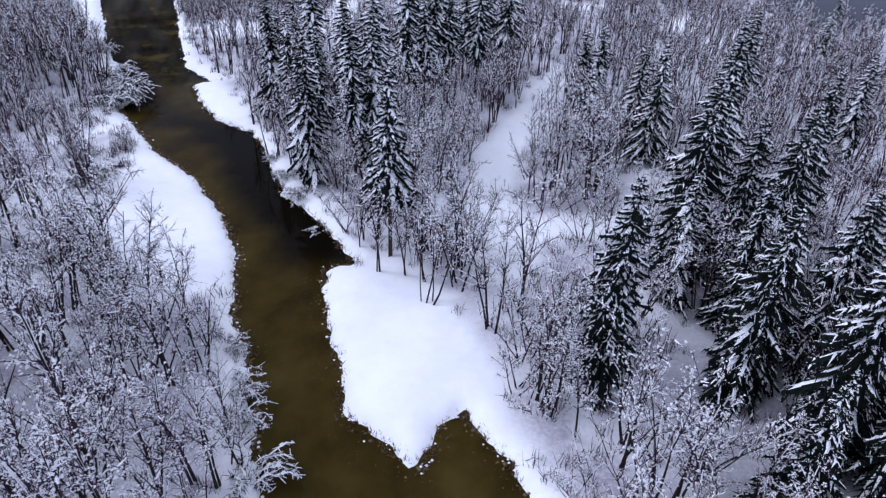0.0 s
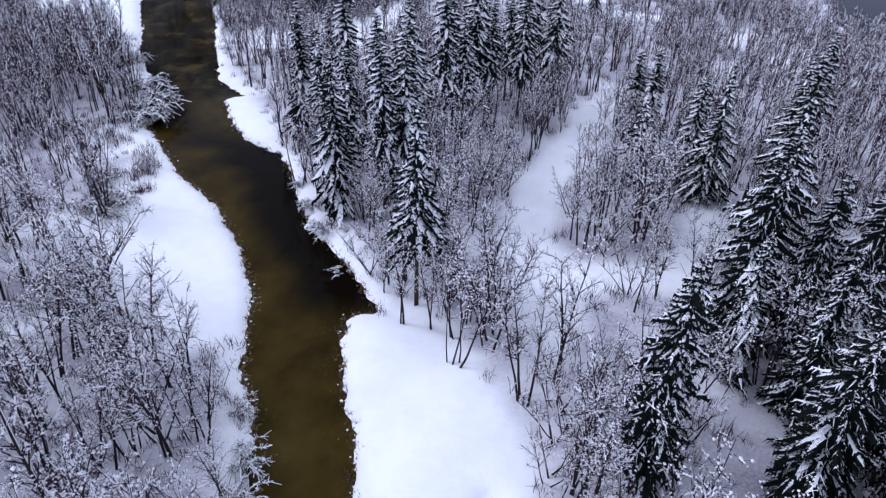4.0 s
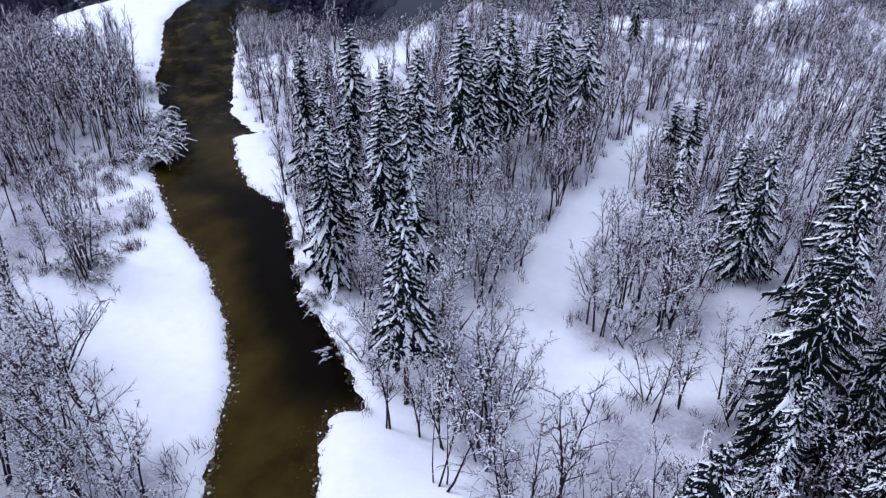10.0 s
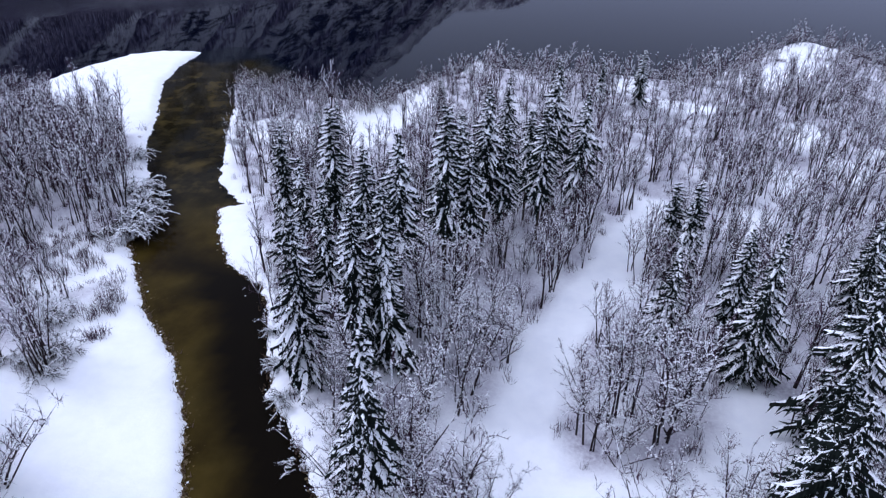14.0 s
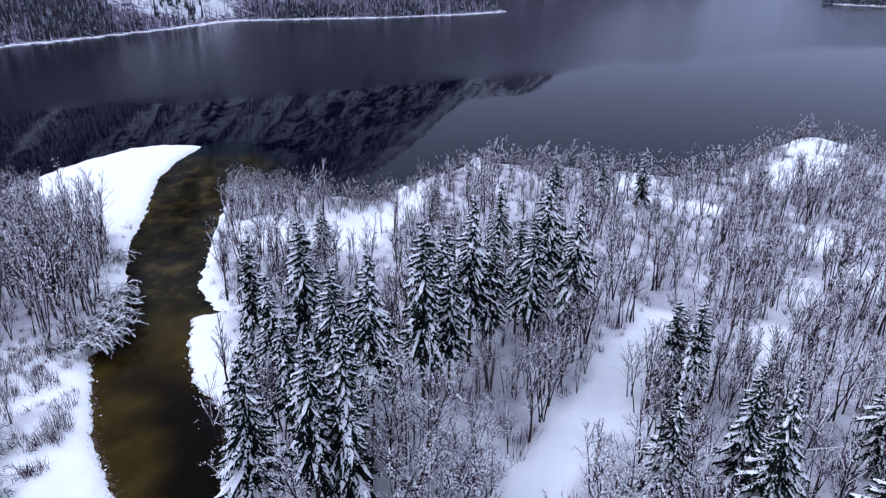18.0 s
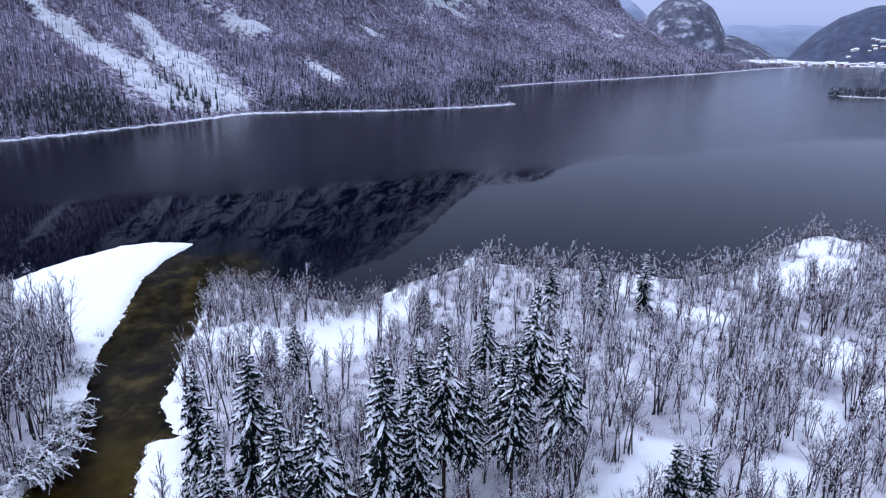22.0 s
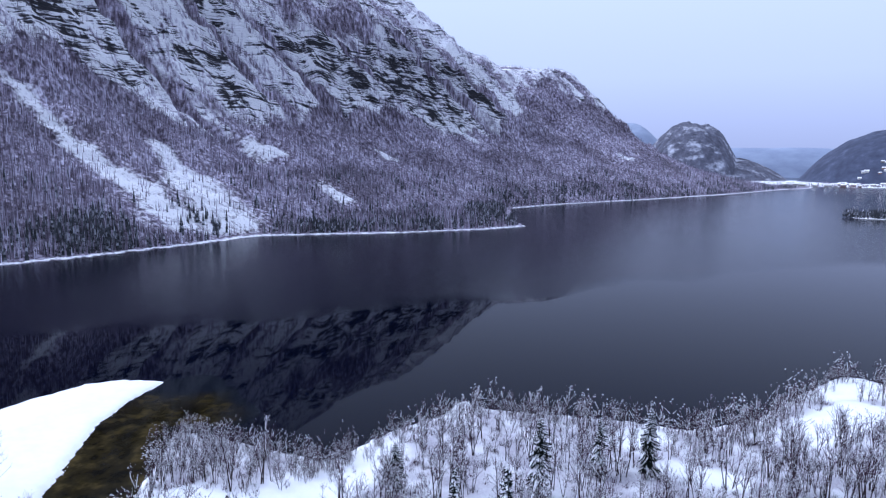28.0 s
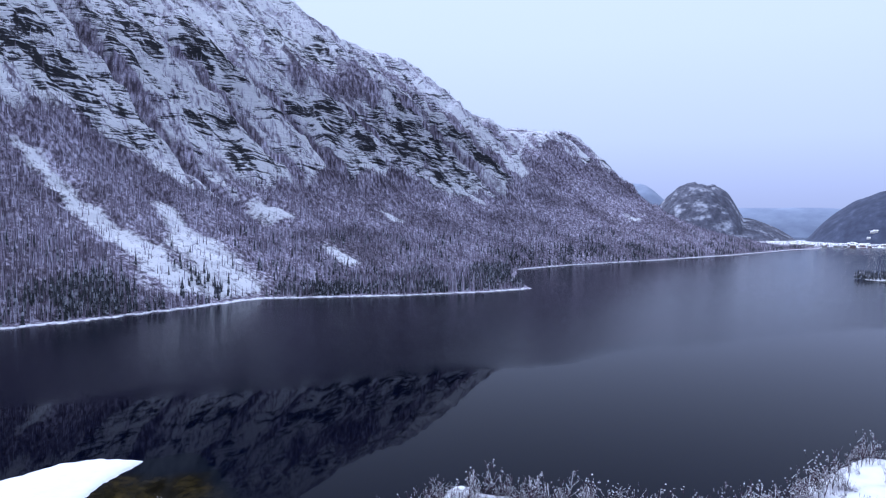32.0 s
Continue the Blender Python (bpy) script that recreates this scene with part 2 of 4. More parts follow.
# tree and snow tones carry the blue-grey of distance haze in their colour
DOME, n, l, p = material("far_rock_hill", 0.9)
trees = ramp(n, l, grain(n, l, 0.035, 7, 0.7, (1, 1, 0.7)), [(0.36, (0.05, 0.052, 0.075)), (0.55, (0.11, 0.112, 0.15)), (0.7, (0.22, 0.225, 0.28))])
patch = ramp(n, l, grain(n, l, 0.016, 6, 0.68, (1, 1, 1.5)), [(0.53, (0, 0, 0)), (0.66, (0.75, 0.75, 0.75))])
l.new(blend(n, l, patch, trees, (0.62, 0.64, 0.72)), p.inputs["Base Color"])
relief(n, l, p, grain(n, l, 0.03, 6, 0.65), 0.6, 8.0)
# dark woods, with the blue of the hazy distance mixed into the base colour
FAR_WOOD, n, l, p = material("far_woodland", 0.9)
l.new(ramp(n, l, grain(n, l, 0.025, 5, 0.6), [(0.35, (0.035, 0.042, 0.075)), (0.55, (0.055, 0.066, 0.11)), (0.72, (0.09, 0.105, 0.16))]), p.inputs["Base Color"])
# aerial haze is put into the pale blue base colour of the farthest hills
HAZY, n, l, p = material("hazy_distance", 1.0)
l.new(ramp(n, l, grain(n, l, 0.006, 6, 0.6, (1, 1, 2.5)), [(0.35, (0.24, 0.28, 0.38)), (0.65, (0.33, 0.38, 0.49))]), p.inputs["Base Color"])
FAR_TREE, n, l, p = material("far_bare_trees", 0.9)
geo = n.new("ShaderNodeNewGeometry")
tone = ramp(n, l, geo.outputs["Random Per Island"], [(0, (0.065, 0.052, 0.068)), (0.5, (0.22, 0.19, 0.235)), (0.8, (0.38, 0.355, 0.42)), (1, (0.66, 0.66, 0.73))])
stands = ramp(n, l, grain(n, l, 0.012, 4, 0.6), [(0.36, (0.6, 0.57, 0.62)), (0.5, (1.0, 0.98, 1.04)), (0.64, (1.3, 1.3, 1.35))])
l.new(blend(n, l, 1.0, tone, stands, "MULTIPLY"), p.inputs["Base Color"])
FAR_SPRUCE, n, l, p = material("far_spruces", 0.9)
geo = n.new("ShaderNodeNewGeometry")
l.new(ramp(n, l, geo.outputs["Random Per Island"], [(0, (0.014, 0.017, 0.021)), (0.55, (0.045, 0.05, 0.06)), (0.8, (0.13, 0.135, 0.155)), (1, (0.42, 0.43, 0.48))]), p.inputs["Base Color"])
PLASTER, n, l, p = material("house_paint", 0.8)
info = n.new("ShaderNodeObjectInfo")
l.new(ramp(n, l, info.outputs["Random"], [(0, (0.16, 0.07, 0.055)), (0.4, (0.34, 0.31, 0.27)), (0.7, (0.62, 0.61, 0.58)), (1, (0.22, 0.2, 0.18))]), p.inputs["Base Color"])
GLASS, *_ = material("dark_window", 0.2, (0.03, 0.035, 0.04))


# ---- mesh helpers ----
def mesh(name, verts, faces, mat, smooth=False):
    me = bpy.data.meshes.new(name)
    me.from_pydata([tuple(v) for v in verts] if not hasattr(verts, "tolist") else verts.tolist(), [], faces.tolist() if hasattr(faces, "tolist") else faces)
    me.materials.append(mat)
    if smooth:
        me.polygons.foreach_set("use_smooth", [True] * len(me.polygons))
    me.update()
    return me


def part(name, me, parent, label=""):
    ob = new(name, me)
    ob.parent = parent
    return tagged(ob, label) if label else ob


def tubes(segs):
    """Three-sided tapering prisms from rows of x0 y0 z0 x1 y1 z1 r0 r1: verts and quads."""
    s = np.asarray(segs, float).reshape(-1, 8)
    a, b = s[:, :3], s[:, 3:6]
    d = b - a
    d /= np.linalg.norm(d, axis=1, keepdims=True) + 1e-9
    ref = np.where(np.abs(d[:, 2:3]) > 0.9, [[1.0, 0, 0]], [[0, 0, 1.0]])
    u = np.cross(d, ref)
    u /= np.linalg.norm(u, axis=1, keepdims=True)
    w = np.cross(d, u)
    out = []
    for end, r in ((a, s[:, 6:7]), (b, s[:, 7:8])):
        for k in range(3):
            g = 2 * math.pi * k / 3 + math.pi / 6
            out.append(end + r * (math.cos(g) * u + math.sin(g) * w))
    v = np.stack(out, 1).reshape(-1, 3)
    base = 6 * np.arange(len(s))[:, None]
    f = np.concatenate([base + [[k, (k + 1) % 3, 3 + (k + 1) % 3, 3 + k]] for k in range(3)])
    return v, f


def tents(segs):
    """Snow lying along boughs: a ridge with two drooping sides, from rows of x0 y0 z0 x1 y1 z1 w0 w1 lift drop."""
    s = np.asarray(segs, float).reshape(-1, 10)
    a, b = s[:, :3], s[:, 3:6]
    d = b - a
    side = np.cross(d, [0, 0, 1.0])
    side /= np.linalg.norm(side, axis=1, keepdims=True) + 1e-9
    up = np.array([0, 0, 1.0])
    lift, drop = s[:, 8:9], s[:, 9:10]
    v = np.stack([a + up * lift, b + up * lift * 0.6, a + side * s[:, 6:7] - up * drop, b + side * s[:, 7:8] - up * drop,
                  a - side * s[:, 6:7] - up * drop, b - side * s[:, 7:8] - up * drop], 1).reshape(-1, 3)
    base = 6 * np.arange(len(s))[:, None]
    f = np.concatenate([base + [[0, 1, 3, 2]], base + [[1, 0, 4, 5]]])
    return v, f


def spikes(segs):
    """Thin twigs that end in a point, from rows of x0 y0 z0 x1 y1 z1 r."""
    s = np.asarray(segs, float).reshape(-1, 7)
    a, b = s[:, :3], s[:, 3:6]
    d = b - a
    d /= np.linalg.norm(d, axis=1, keepdims=True) + 1e-9
    u = np.cross(d, np.where(np.abs(d[:, 2:3]) > 0.9, [[1.0, 0, 0]], [[0, 0, 1.0]]))
    u /= np.linalg.norm(u, axis=1, keepdims=True)
    w = np.cross(d, u)
    v = np.stack([a + s[:, 6:7] * (math.cos(g) * u + math.sin(g) * w) for g in (0.5, 2.6, 4.7)] + [b], 1).reshape(-1, 3)
    base = 4 * np.arange(len(s))[:, None]
    return v, np.concatenate([base + [[k, (k + 1) % 3, 3]] for k in range(3)])


def ridges(segs):
    """Snow along a twig: two slopes that meet in a point, from rows of x0 y0 z0 x1 y1 z1 w lift."""
    s = np.asarray(segs, float).reshape(-1, 8)
    a, b = s[:, :3], s[:, 3:6]
    side = np.cross(b - a, [0, 0, 1.0])
    side /= np.linalg.norm(side, axis=1, keepdims=True) + 1e-9
    up = np.array([0, 0, 1.0]) * s[:, 7:8]
    v = np.stack([a + up, b + up * 0.5, a + side * s[:, 6:7], a - side * s[:, 6:7]], 1).reshape(-1, 3)
    base = 4 * np.arange(len(s))[:, None]
    return v, np.concatenate([base + [[0, 1, 2]], base + [[1, 0, 3]]])


def clods(rows):
    """Squashed lumps from rows of x y z r: six corners each."""
    s = np.asarray(rows, float).reshape(-1, 4)
    corner = np.array([[1, 0, 0], [0, 1, 0], [-1, 0, 0], [0, -1, 0], [0, 0, 0.7], [0, 0, -0.45]])
    v = (s[:, None, :3] + s[:, 3, None, None] * corner[None]).reshape(-1, 3)
    tri = np.array([[0, 1, 4], [1, 2, 4], [2, 3, 4], [3, 0, 4], [1, 0, 5], [2, 1, 5], [3, 2, 5], [0, 3, 5]])
    return v, (6 * np.arange(len(s))[:, None, None] + tri[None]).reshape(-1, 3)


def flakes(rows):
    """Small clumps of three sides from rows of x y z r."""
    s = np.asarray(rows, float).reshape(-1, 4)
    corner = np.array([[0.9, 0.2, -0.3], [-0.6, 0.8, -0.35], [-0.35, -0.9, -0.3], [0.05, 0, 0.75]])
    v = (s[:, None, :3] + s[:, 3, None, None] * corner[None]).reshape(-1, 3)
    tri = np.array([[0, 1, 3], [1, 2, 3], [2, 0, 3]])
    return v, (4 * np.arange(len(s))[:, None, None] + tri[None]).reshape(-1, 3)


def joined(*pieces):
    """Several (verts, faces) as one."""
    vs, fs, n = [], [], 0
    for v, f in pieces:
        vs.append(v)
        fs += (f + n).tolist()
        n += len(v)
    return np.concatenate(vs), fs


# ---- the plan: banks of the river and the lake's shore, x and y in metres ----
LEFT_BANK = [(-8, 20), (-15, 38), (-18, 46), (-20, 50), (-22, 56), (-26, 62), (-28.5, 69), (-30, 75), (-37, 86), (-46, 97), (-53, 102), (-58, 107),
             (-64, 114), (-71, 121), (-70, 129), (-81, 142), (-95, 161), (-104, 178), (-119, 203), (-125, 220), (-127, 236)]
RIGHT_BANK = [(34, 10), (18, 30), (10, 41), (8, 45), (5, 48), (3, 50), (1, 48), (0, 42), (-4, 45), (-9, 48), (-10, 54), (-13, 60), (-15, 66), (-17, 73),
              (-13, 75), (-18, 82), (-24, 89), (-28, 92), (-31, 98), (-36, 107), (-41, 115), (-50, 120), (-55, 126), (-62, 137), (-58, 140), (-68, 148),
              (-75, 162), (-85, 182), (-89, 191), (-92, 197), (-96, 204)]
SHORE = [(-420, -200), (-300, -20), (-215, 90), (-165, 145), (-152, 178), (-152, 195), (-151, 210), (-147, 226), (-140, 233), (-128, 237), (-96, 205), (-90, 208), (-64, 205),
         (-53, 204), (-46, 226), (-33, 248), (-15, 250), (8, 253), (25, 252), (42, 264), (60, 296), (72, 312), (88, 311), (100, 290), (97, 262),
         (91, 240), (93, 220), (112, 214), (150, 250), (330, 262), (600, 240)]
UPSTREAM_L, UPSTREAM_R = [(60, -400), (40, -120), (12, -20)], [(62, -10), (80, -110), (110, -400)]
RIVER_RING = np.array(UPSTREAM_L + LEFT_BANK + [(-118, 246), (-90, 226)] + RIGHT_BANK[::-1] + UPSTREAM_R, float)
LAKE_RING = np.array(SHORE + [(600, 900), (-420, 900)], float)
# open snow without trees: capsules of x0 y0 x1 y1 radius
OPEN = [(-146, 214, -130, 231, 9), (-54, 101, -45, 84, 9), (-45, 84, -38, 70, 9), (-68, 112, -72, 106, 4), (-134, 212, -119, 193, 16), (-142, 200, -116, 177, 13), (-111, 172, -106, 168, 6), (-9, 66, -1, 52, 8.5),
        (22, 158, 15, 140, 4.2), (15, 140, 6, 112, 3.2), (6, 112, 4, 94, 3.4), (4, 94, 8, 76, 4.2), (10, 84, 24, 88, 3.2), (24, 88, 32, 97, 3), (32, 97, 32, 106, 3),
        (-70, 176, -47, 176, 6.5), (-50, 183, -45, 207, 9), (53, 255, 72, 280, 7), (62, 293, 80, 302, 7), (-33, 240, -33, 246, 3),
        (-60, 134, -49, 121.5, 4.5), (-67, 147, -62, 142, 3),
        (57, 204, 58, 214, 4), (48, 174, 49, 182, 2.6), (62, 185, 63, 190, 4), (12, 238, 15, 242, 5), (22, 223, 33, 222, 4), (70, 196, 72, 202, 3), (10, 122, 16, 128, 2.5), (36, 150, 40, 160, 3), (-62, 83, -48, 77, 3), (-54, 61, -51, 66, 2.5), (-80, 116, -72, 112, 3)]
# small glades among the trees
GLADES = [(12, 72, 24, 76, 3.5), (19, 65, 24, 72, 2.5), (15, 58, 15, 64, 1.5), (22, 42, 27, 66, 2.2), (11, 70, 15, 82, 2.0), (27, 100, 34, 105, 2.5), (5, 110, 12, 116, 3), (-11, 94, -10, 98, 2.5), (-36, 48, -34, 51, 2.5), (-52, 66, -46, 57, 2.2), (-38, 44, -34, 52, 2.5)]


def edge_distance(pts, ring, closed=True):
    """Distance from each point to a broken line."""
    best = np.full(len(pts), 1e9)
    for a, b in zip(ring, np.roll(ring, -1, 0) if closed else ring[1:]):
        ab = b - a
        k = np.clip(((pts - a) @ ab) / (ab @ ab), 0, 1)
        best = np.minimum(best, np.hypot(*(pts - a - k[:, None] * ab).T))
    return best


def inside(pts, ring):
    hit = np.zeros(len(pts), bool)
    for (x0, y0), (x1, y1) in zip(ring, np.roll(ring, -1, 0)):
        cross = (y0 > pts[:, 1]) != (y1 > pts[:, 1])
        hit ^= cross & (pts[:, 0] < (x1 - x0) * (pts[:, 1] - y0) / ((y1 - y0) or 1e-9) + x0)
    return hit


def land(pts):
    """How far each point lies inland (over 0) or out in the water (under 0)."""
    pts = np.asarray(pts, float)
    d = [edge_distance(pts, ring) * np.where(inside(pts, ring), -1.0, 1.0) for ring in (RIVER_RING, LAKE_RING)]
    return np.minimum(*d)


def openness(pts, patches=OPEN):
    """Distance from the rim of the nearest open patch of snow: under 0 inside one."""
    best = np.full(len(pts), 1e9)
    for x0, y0, x1, y1, r in patches:
        best = np.minimum(best, edge_distance(pts, np.array([(x0, y0), (x1, y1)], float), False) - r)
    return best


def waves(x, y, seed, scale, octaves=4):
    """Smooth random hills between about -1 and 1, quick over whole arrays."""
    rng = np.random.default_rng(seed)
    total, gain = np.zeros_like(x, float), 1.0
    for o in range(octaves):
        for _ in range(5):
            g, ph = rng.uniform(0, 2 * math.pi), rng.uniform(0, 2 * math.pi)
            k = 2 ** o * rng.uniform(0.7, 1.4) * 2 * math.pi / scale
            total += gain * 0.3 * np.sin(k * (x * math.cos(g) + y * math.sin(g)) + ph + 1.3 * np.sin(0.37 * k * (y * math.cos(g) - x * math.sin(g)) + 2 * ph))
        gain *= 0.5
    return total


def height(pts):
    pts = np.asarray(pts, float)
    x, y = pts[:, 0], pts[:, 1]
    d = land(pts) + 0.5 * waves(x, y, 3, 5.0, 3)
    bank = np.where(d > 0, 0.15 + 0.75 * (1 - np.exp(-np.maximum(d, 0) / 0.7)) + 1.2 * (1 - np.exp(-np.maximum(d, 0) / 14)), np.maximum(d * 0.7, -2.0))
    rough = np.clip(d / 6, 0, 1) * (0.35 * waves(x, y, 5, 22, 4) + 0.12 * waves(x, y, 8, 4, 3) * np.clip(openness(pts) / 3 + 0.3, 0.15, 1))
    mound = 2.2 * np.exp(-((x + 34) ** 2 + (y - 246) ** 2) / 14) + 2.0 * np.exp(-((x - 76) ** 2 + (y - 305) ** 2) / 60)
    return bank + rough + mound * (d > 0)


# ---- ground, water ----
STEP = 1.25
gx = np.concatenate([np.arange(-1800, -600, 100), np.arange(-600, -170, 12), np.arange(-170, 130, STEP), np.arange(130, 601, 12), np.arange(700, 1801, 100)])
gy = np.concatenate([np.arange(-2000, -400, 100), np.arange(-400, 24, 10), np.arange(24, 322, STEP), np.arange(322, 360, 10)])
X, Y = np.meshgrid(gx, gy)
pts = np.stack([X.ravel(), Y.ravel()], 1)
verts = np.column_stack([pts, height(pts)])
w = len(gx)
cell = (np.arange(len(gy) - 1)[:, None] * w + np.arange(w - 1)[None]).ravel()
faces = np.stack([cell, cell + 1, cell + 1 + w, cell + w], 1)
zmax = verts[faces, 2].max(1)
faces = faces[zmax > -1.9]
me = mesh("ground", verts, faces, SNOW_GROUND, True)
# where the woodland floor takes its painted shade: inland, away from open snow
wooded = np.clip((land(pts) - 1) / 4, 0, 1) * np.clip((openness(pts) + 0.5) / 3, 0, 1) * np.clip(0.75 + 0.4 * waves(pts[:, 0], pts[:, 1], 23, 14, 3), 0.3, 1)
attr = me.attributes.new("shade_litter", "FLOAT", "POINT")
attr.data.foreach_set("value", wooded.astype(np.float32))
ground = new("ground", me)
tagged(ground, "deep fresh snow over the wooded river flats", "ground", kind="structure")

lake = new("lake_water", mesh("lake_water", [(-6000, -900, 0), (6000, -900, 0), (6000, 6000, 0), (-6000, 6000, 0)], [(0, 1, 2, 3)], LAKE))
tagged(lake, "still dark blue lake mirroring the mountain", "water", kind="structure")

# river: a sheet a hair above the lake's level, with a brown plume at the mouth
RX, RY = np.meshgrid(np.arange(-150, 70, 1.6), np.arange(-90, 262, 1.6))
pts = np.stack([RX.ravel(), RY.ravel()], 1)
rd = np.where(inside(pts, RIVER_RING), -1.0, 1.0) * edge_distance(pts, RIVER_RING)
to_mouth = np.hypot((pts[:, 0] + 107) / 1.2, (pts[:, 1] - 217) / 1.1)
swirl = 2.5 * waves(pts[:, 0], pts[:, 1], 27, 16, 3)
plume = np.clip((17 + swirl - to_mouth) / 7, 0, 1)
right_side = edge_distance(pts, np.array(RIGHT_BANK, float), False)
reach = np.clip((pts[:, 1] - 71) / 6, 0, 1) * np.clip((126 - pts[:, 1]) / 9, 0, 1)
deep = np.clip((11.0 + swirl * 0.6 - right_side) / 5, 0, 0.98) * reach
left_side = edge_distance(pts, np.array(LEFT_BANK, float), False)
# shade of the overhanging bushes, put into the bed colour through the same mask
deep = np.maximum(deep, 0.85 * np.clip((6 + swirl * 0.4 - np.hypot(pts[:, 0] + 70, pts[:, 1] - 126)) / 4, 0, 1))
overhang_shade = np.clip((pts[:, 1] - 118) / 5, 0, 1) * np.clip((158 - pts[:, 1]) / 10, 0, 1)
deep = np.maximum(deep, 0.9 * overhang_shade * np.clip((5.0 + 0.5 * swirl - left_side) / 3, 0, 1))
shoal = np.clip((2.6 + 0.6 * swirl - np.minimum(left_side, right_side)) / 2, 0, 1) * (1 - deep) * np.clip((125 - pts[:, 1]) / 30, 0, 1)
weedy = np.clip((pts[:, 1] - 128) / 14, 0, 1)
alpha = np.where(pts[:, 1] > 200, np.where(rd < 0, np.maximum(plume, np.clip((214 - pts[:, 1]) / 10, 0, 1)), plume), 1.0)
verts = np.column_stack([pts, np.full(len(pts), 0.012)])
w = RX.shape[1]
cell = (np.arange(RX.shape[0] - 1)[:, None] * w + np.arange(w - 1)[None]).ravel()
faces = np.stack([cell, cell + 1, cell + 1 + w, cell + w], 1)
faces = faces[(rd[faces].min(1) < 1.5) | ((alpha[faces].max(1) > 0.02) & (pts[faces, 1].min(1) > 200))]
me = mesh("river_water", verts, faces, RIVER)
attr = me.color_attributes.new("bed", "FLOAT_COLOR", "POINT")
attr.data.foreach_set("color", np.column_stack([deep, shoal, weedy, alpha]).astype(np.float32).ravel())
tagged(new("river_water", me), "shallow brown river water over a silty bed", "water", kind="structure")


# ---- trees ----
def direction(rng, lean, turn):
    return np.array([math.sin(lean) * math.cos(turn), math.sin(lean) * math.sin(turn), math.cos(lean)])


def bare_tree(seed, h, stems, boughs, twigs, lean=0.12, stout=1.0, bends=3, spread=(0.35, 1.05), low=0.3, puffs=0.45, broad=1.0):
    """A leafless tree under snow: (stem, stem, ...), twigs and snow as verts and faces."""
    rng = np.random.default_rng(seed)
    trunks, fine, tips, lie, sprinkle, lumps = [], [], [], [], [], []
    for s in range(stems):
        trunk = []
        turn = 6.283 * s / stems + rng.normal(0, 0.4)
        p, dirn = np.array([rng.normal(0, 0.12) * stems, rng.normal(0, 0.12) * stems, -0.3]), direction(rng, rng.uniform(0.3, 1.6) * lean * (1 + 0.9 * (stems > 1)), turn)
        hh, r, n = h * rng.uniform(0.75, 1.05), 0.0145 * h * rng.uniform(0.7, 1.1) / (1 + 0.25 * (stems > 1)), 5
        spine = [p]
        for k in range(n):
            q = p + dirn * hh / n
            trunk.append((*p, *q, r * (1 - 0.17 * k), r * (1 - 0.17 * (k + 1))))
            if k > 0 and rng.random() < 0.2:
                lie.append((*p, *q, r * 0.6, r * 0.5, r * 0.8 + 0.02, -0.2 * r))
            dirn = dirn + rng.normal(0, 0.055, 3)
            dirn /= np.linalg.norm(dirn)
            p = q
            spine.append(p)
        trunks.append(tubes(trunk))
        for b in range(boughs):
            f = rng.uniform(low, 0.99)
            i = min(int(f * n), n - 1)
            p = spine[i] + (spine[i + 1] - spine[i]) * (f * n - i)
            dirn = direction(rng, rng.uniform(*spread), rng.uniform(0, 6.28))
            ln = broad * h * rng.uniform(0.12, 0.28) * (1.25 - 0.7 * f)
            br = r * 0.34 * (1.1 - 0.6 * f)
            droop = rng.uniform(-0.32, 0.12)
            for k in range(bends):
                q = p + dirn * ln / bends
                fine.append((*p, *q, br * (1 - 0.3 * k) + 0.010, br * (0.7 - 0.3 * k) + 0.010))
                if rng.random() < 0.22:
                    lie.append((*p, *q, br + 0.025 * stout, br * 0.7 + 0.02 * stout, br + 0.05 * stout, 0.0))
                for t in range(twigs):
                    o = p + (q - p) * rng.uniform(0.1, 1)
                    td = dirn + rng.normal(0, 0.6, 3)
                    td /= np.linalg.norm(td)
                    e = o + td * ln * rng.uniform(0.18, 0.5)
                    tips.append((*o, *e, 0.022 * stout))
                    if rng.random() < 0.12:
                        sprinkle.append((*o, *(o + (e - o) * rng.uniform(0.4, 0.8)), 0.045 * stout, 0.05 * stout))
                    if rng.random() < puffs:
                        lumps.append((*(o + (e - o) * rng.uniform(0.3, 1)), rng.choice((0.5, 0.8, 1.3)) * rng.uniform(0.06, 0.11) * stout))
                dirn = dirn + (0, 0, droop) + rng.normal(0, 0.12, 3)
                dirn /= np.linalg.norm(dirn)
                p = q
    fine, tips = np.array(fine), np.array(tips)
    shoots = ridges(np.column_stack([tips, tips[:, 6:7]]))
    if bends == 1:
        slim = tents(np.column_stack([fine, 0 * fine[:, :1] + 0.03, 0 * fine[:, :1] + 0.03]))
        return trunks, joined(slim, shoots), joined(tents(lie), ridges(sprinkle), flakes(lumps))
    return trunks, joined(tubes(fine), shoots), joined(tents(lie), ridges(sprinkle), flakes(lumps))


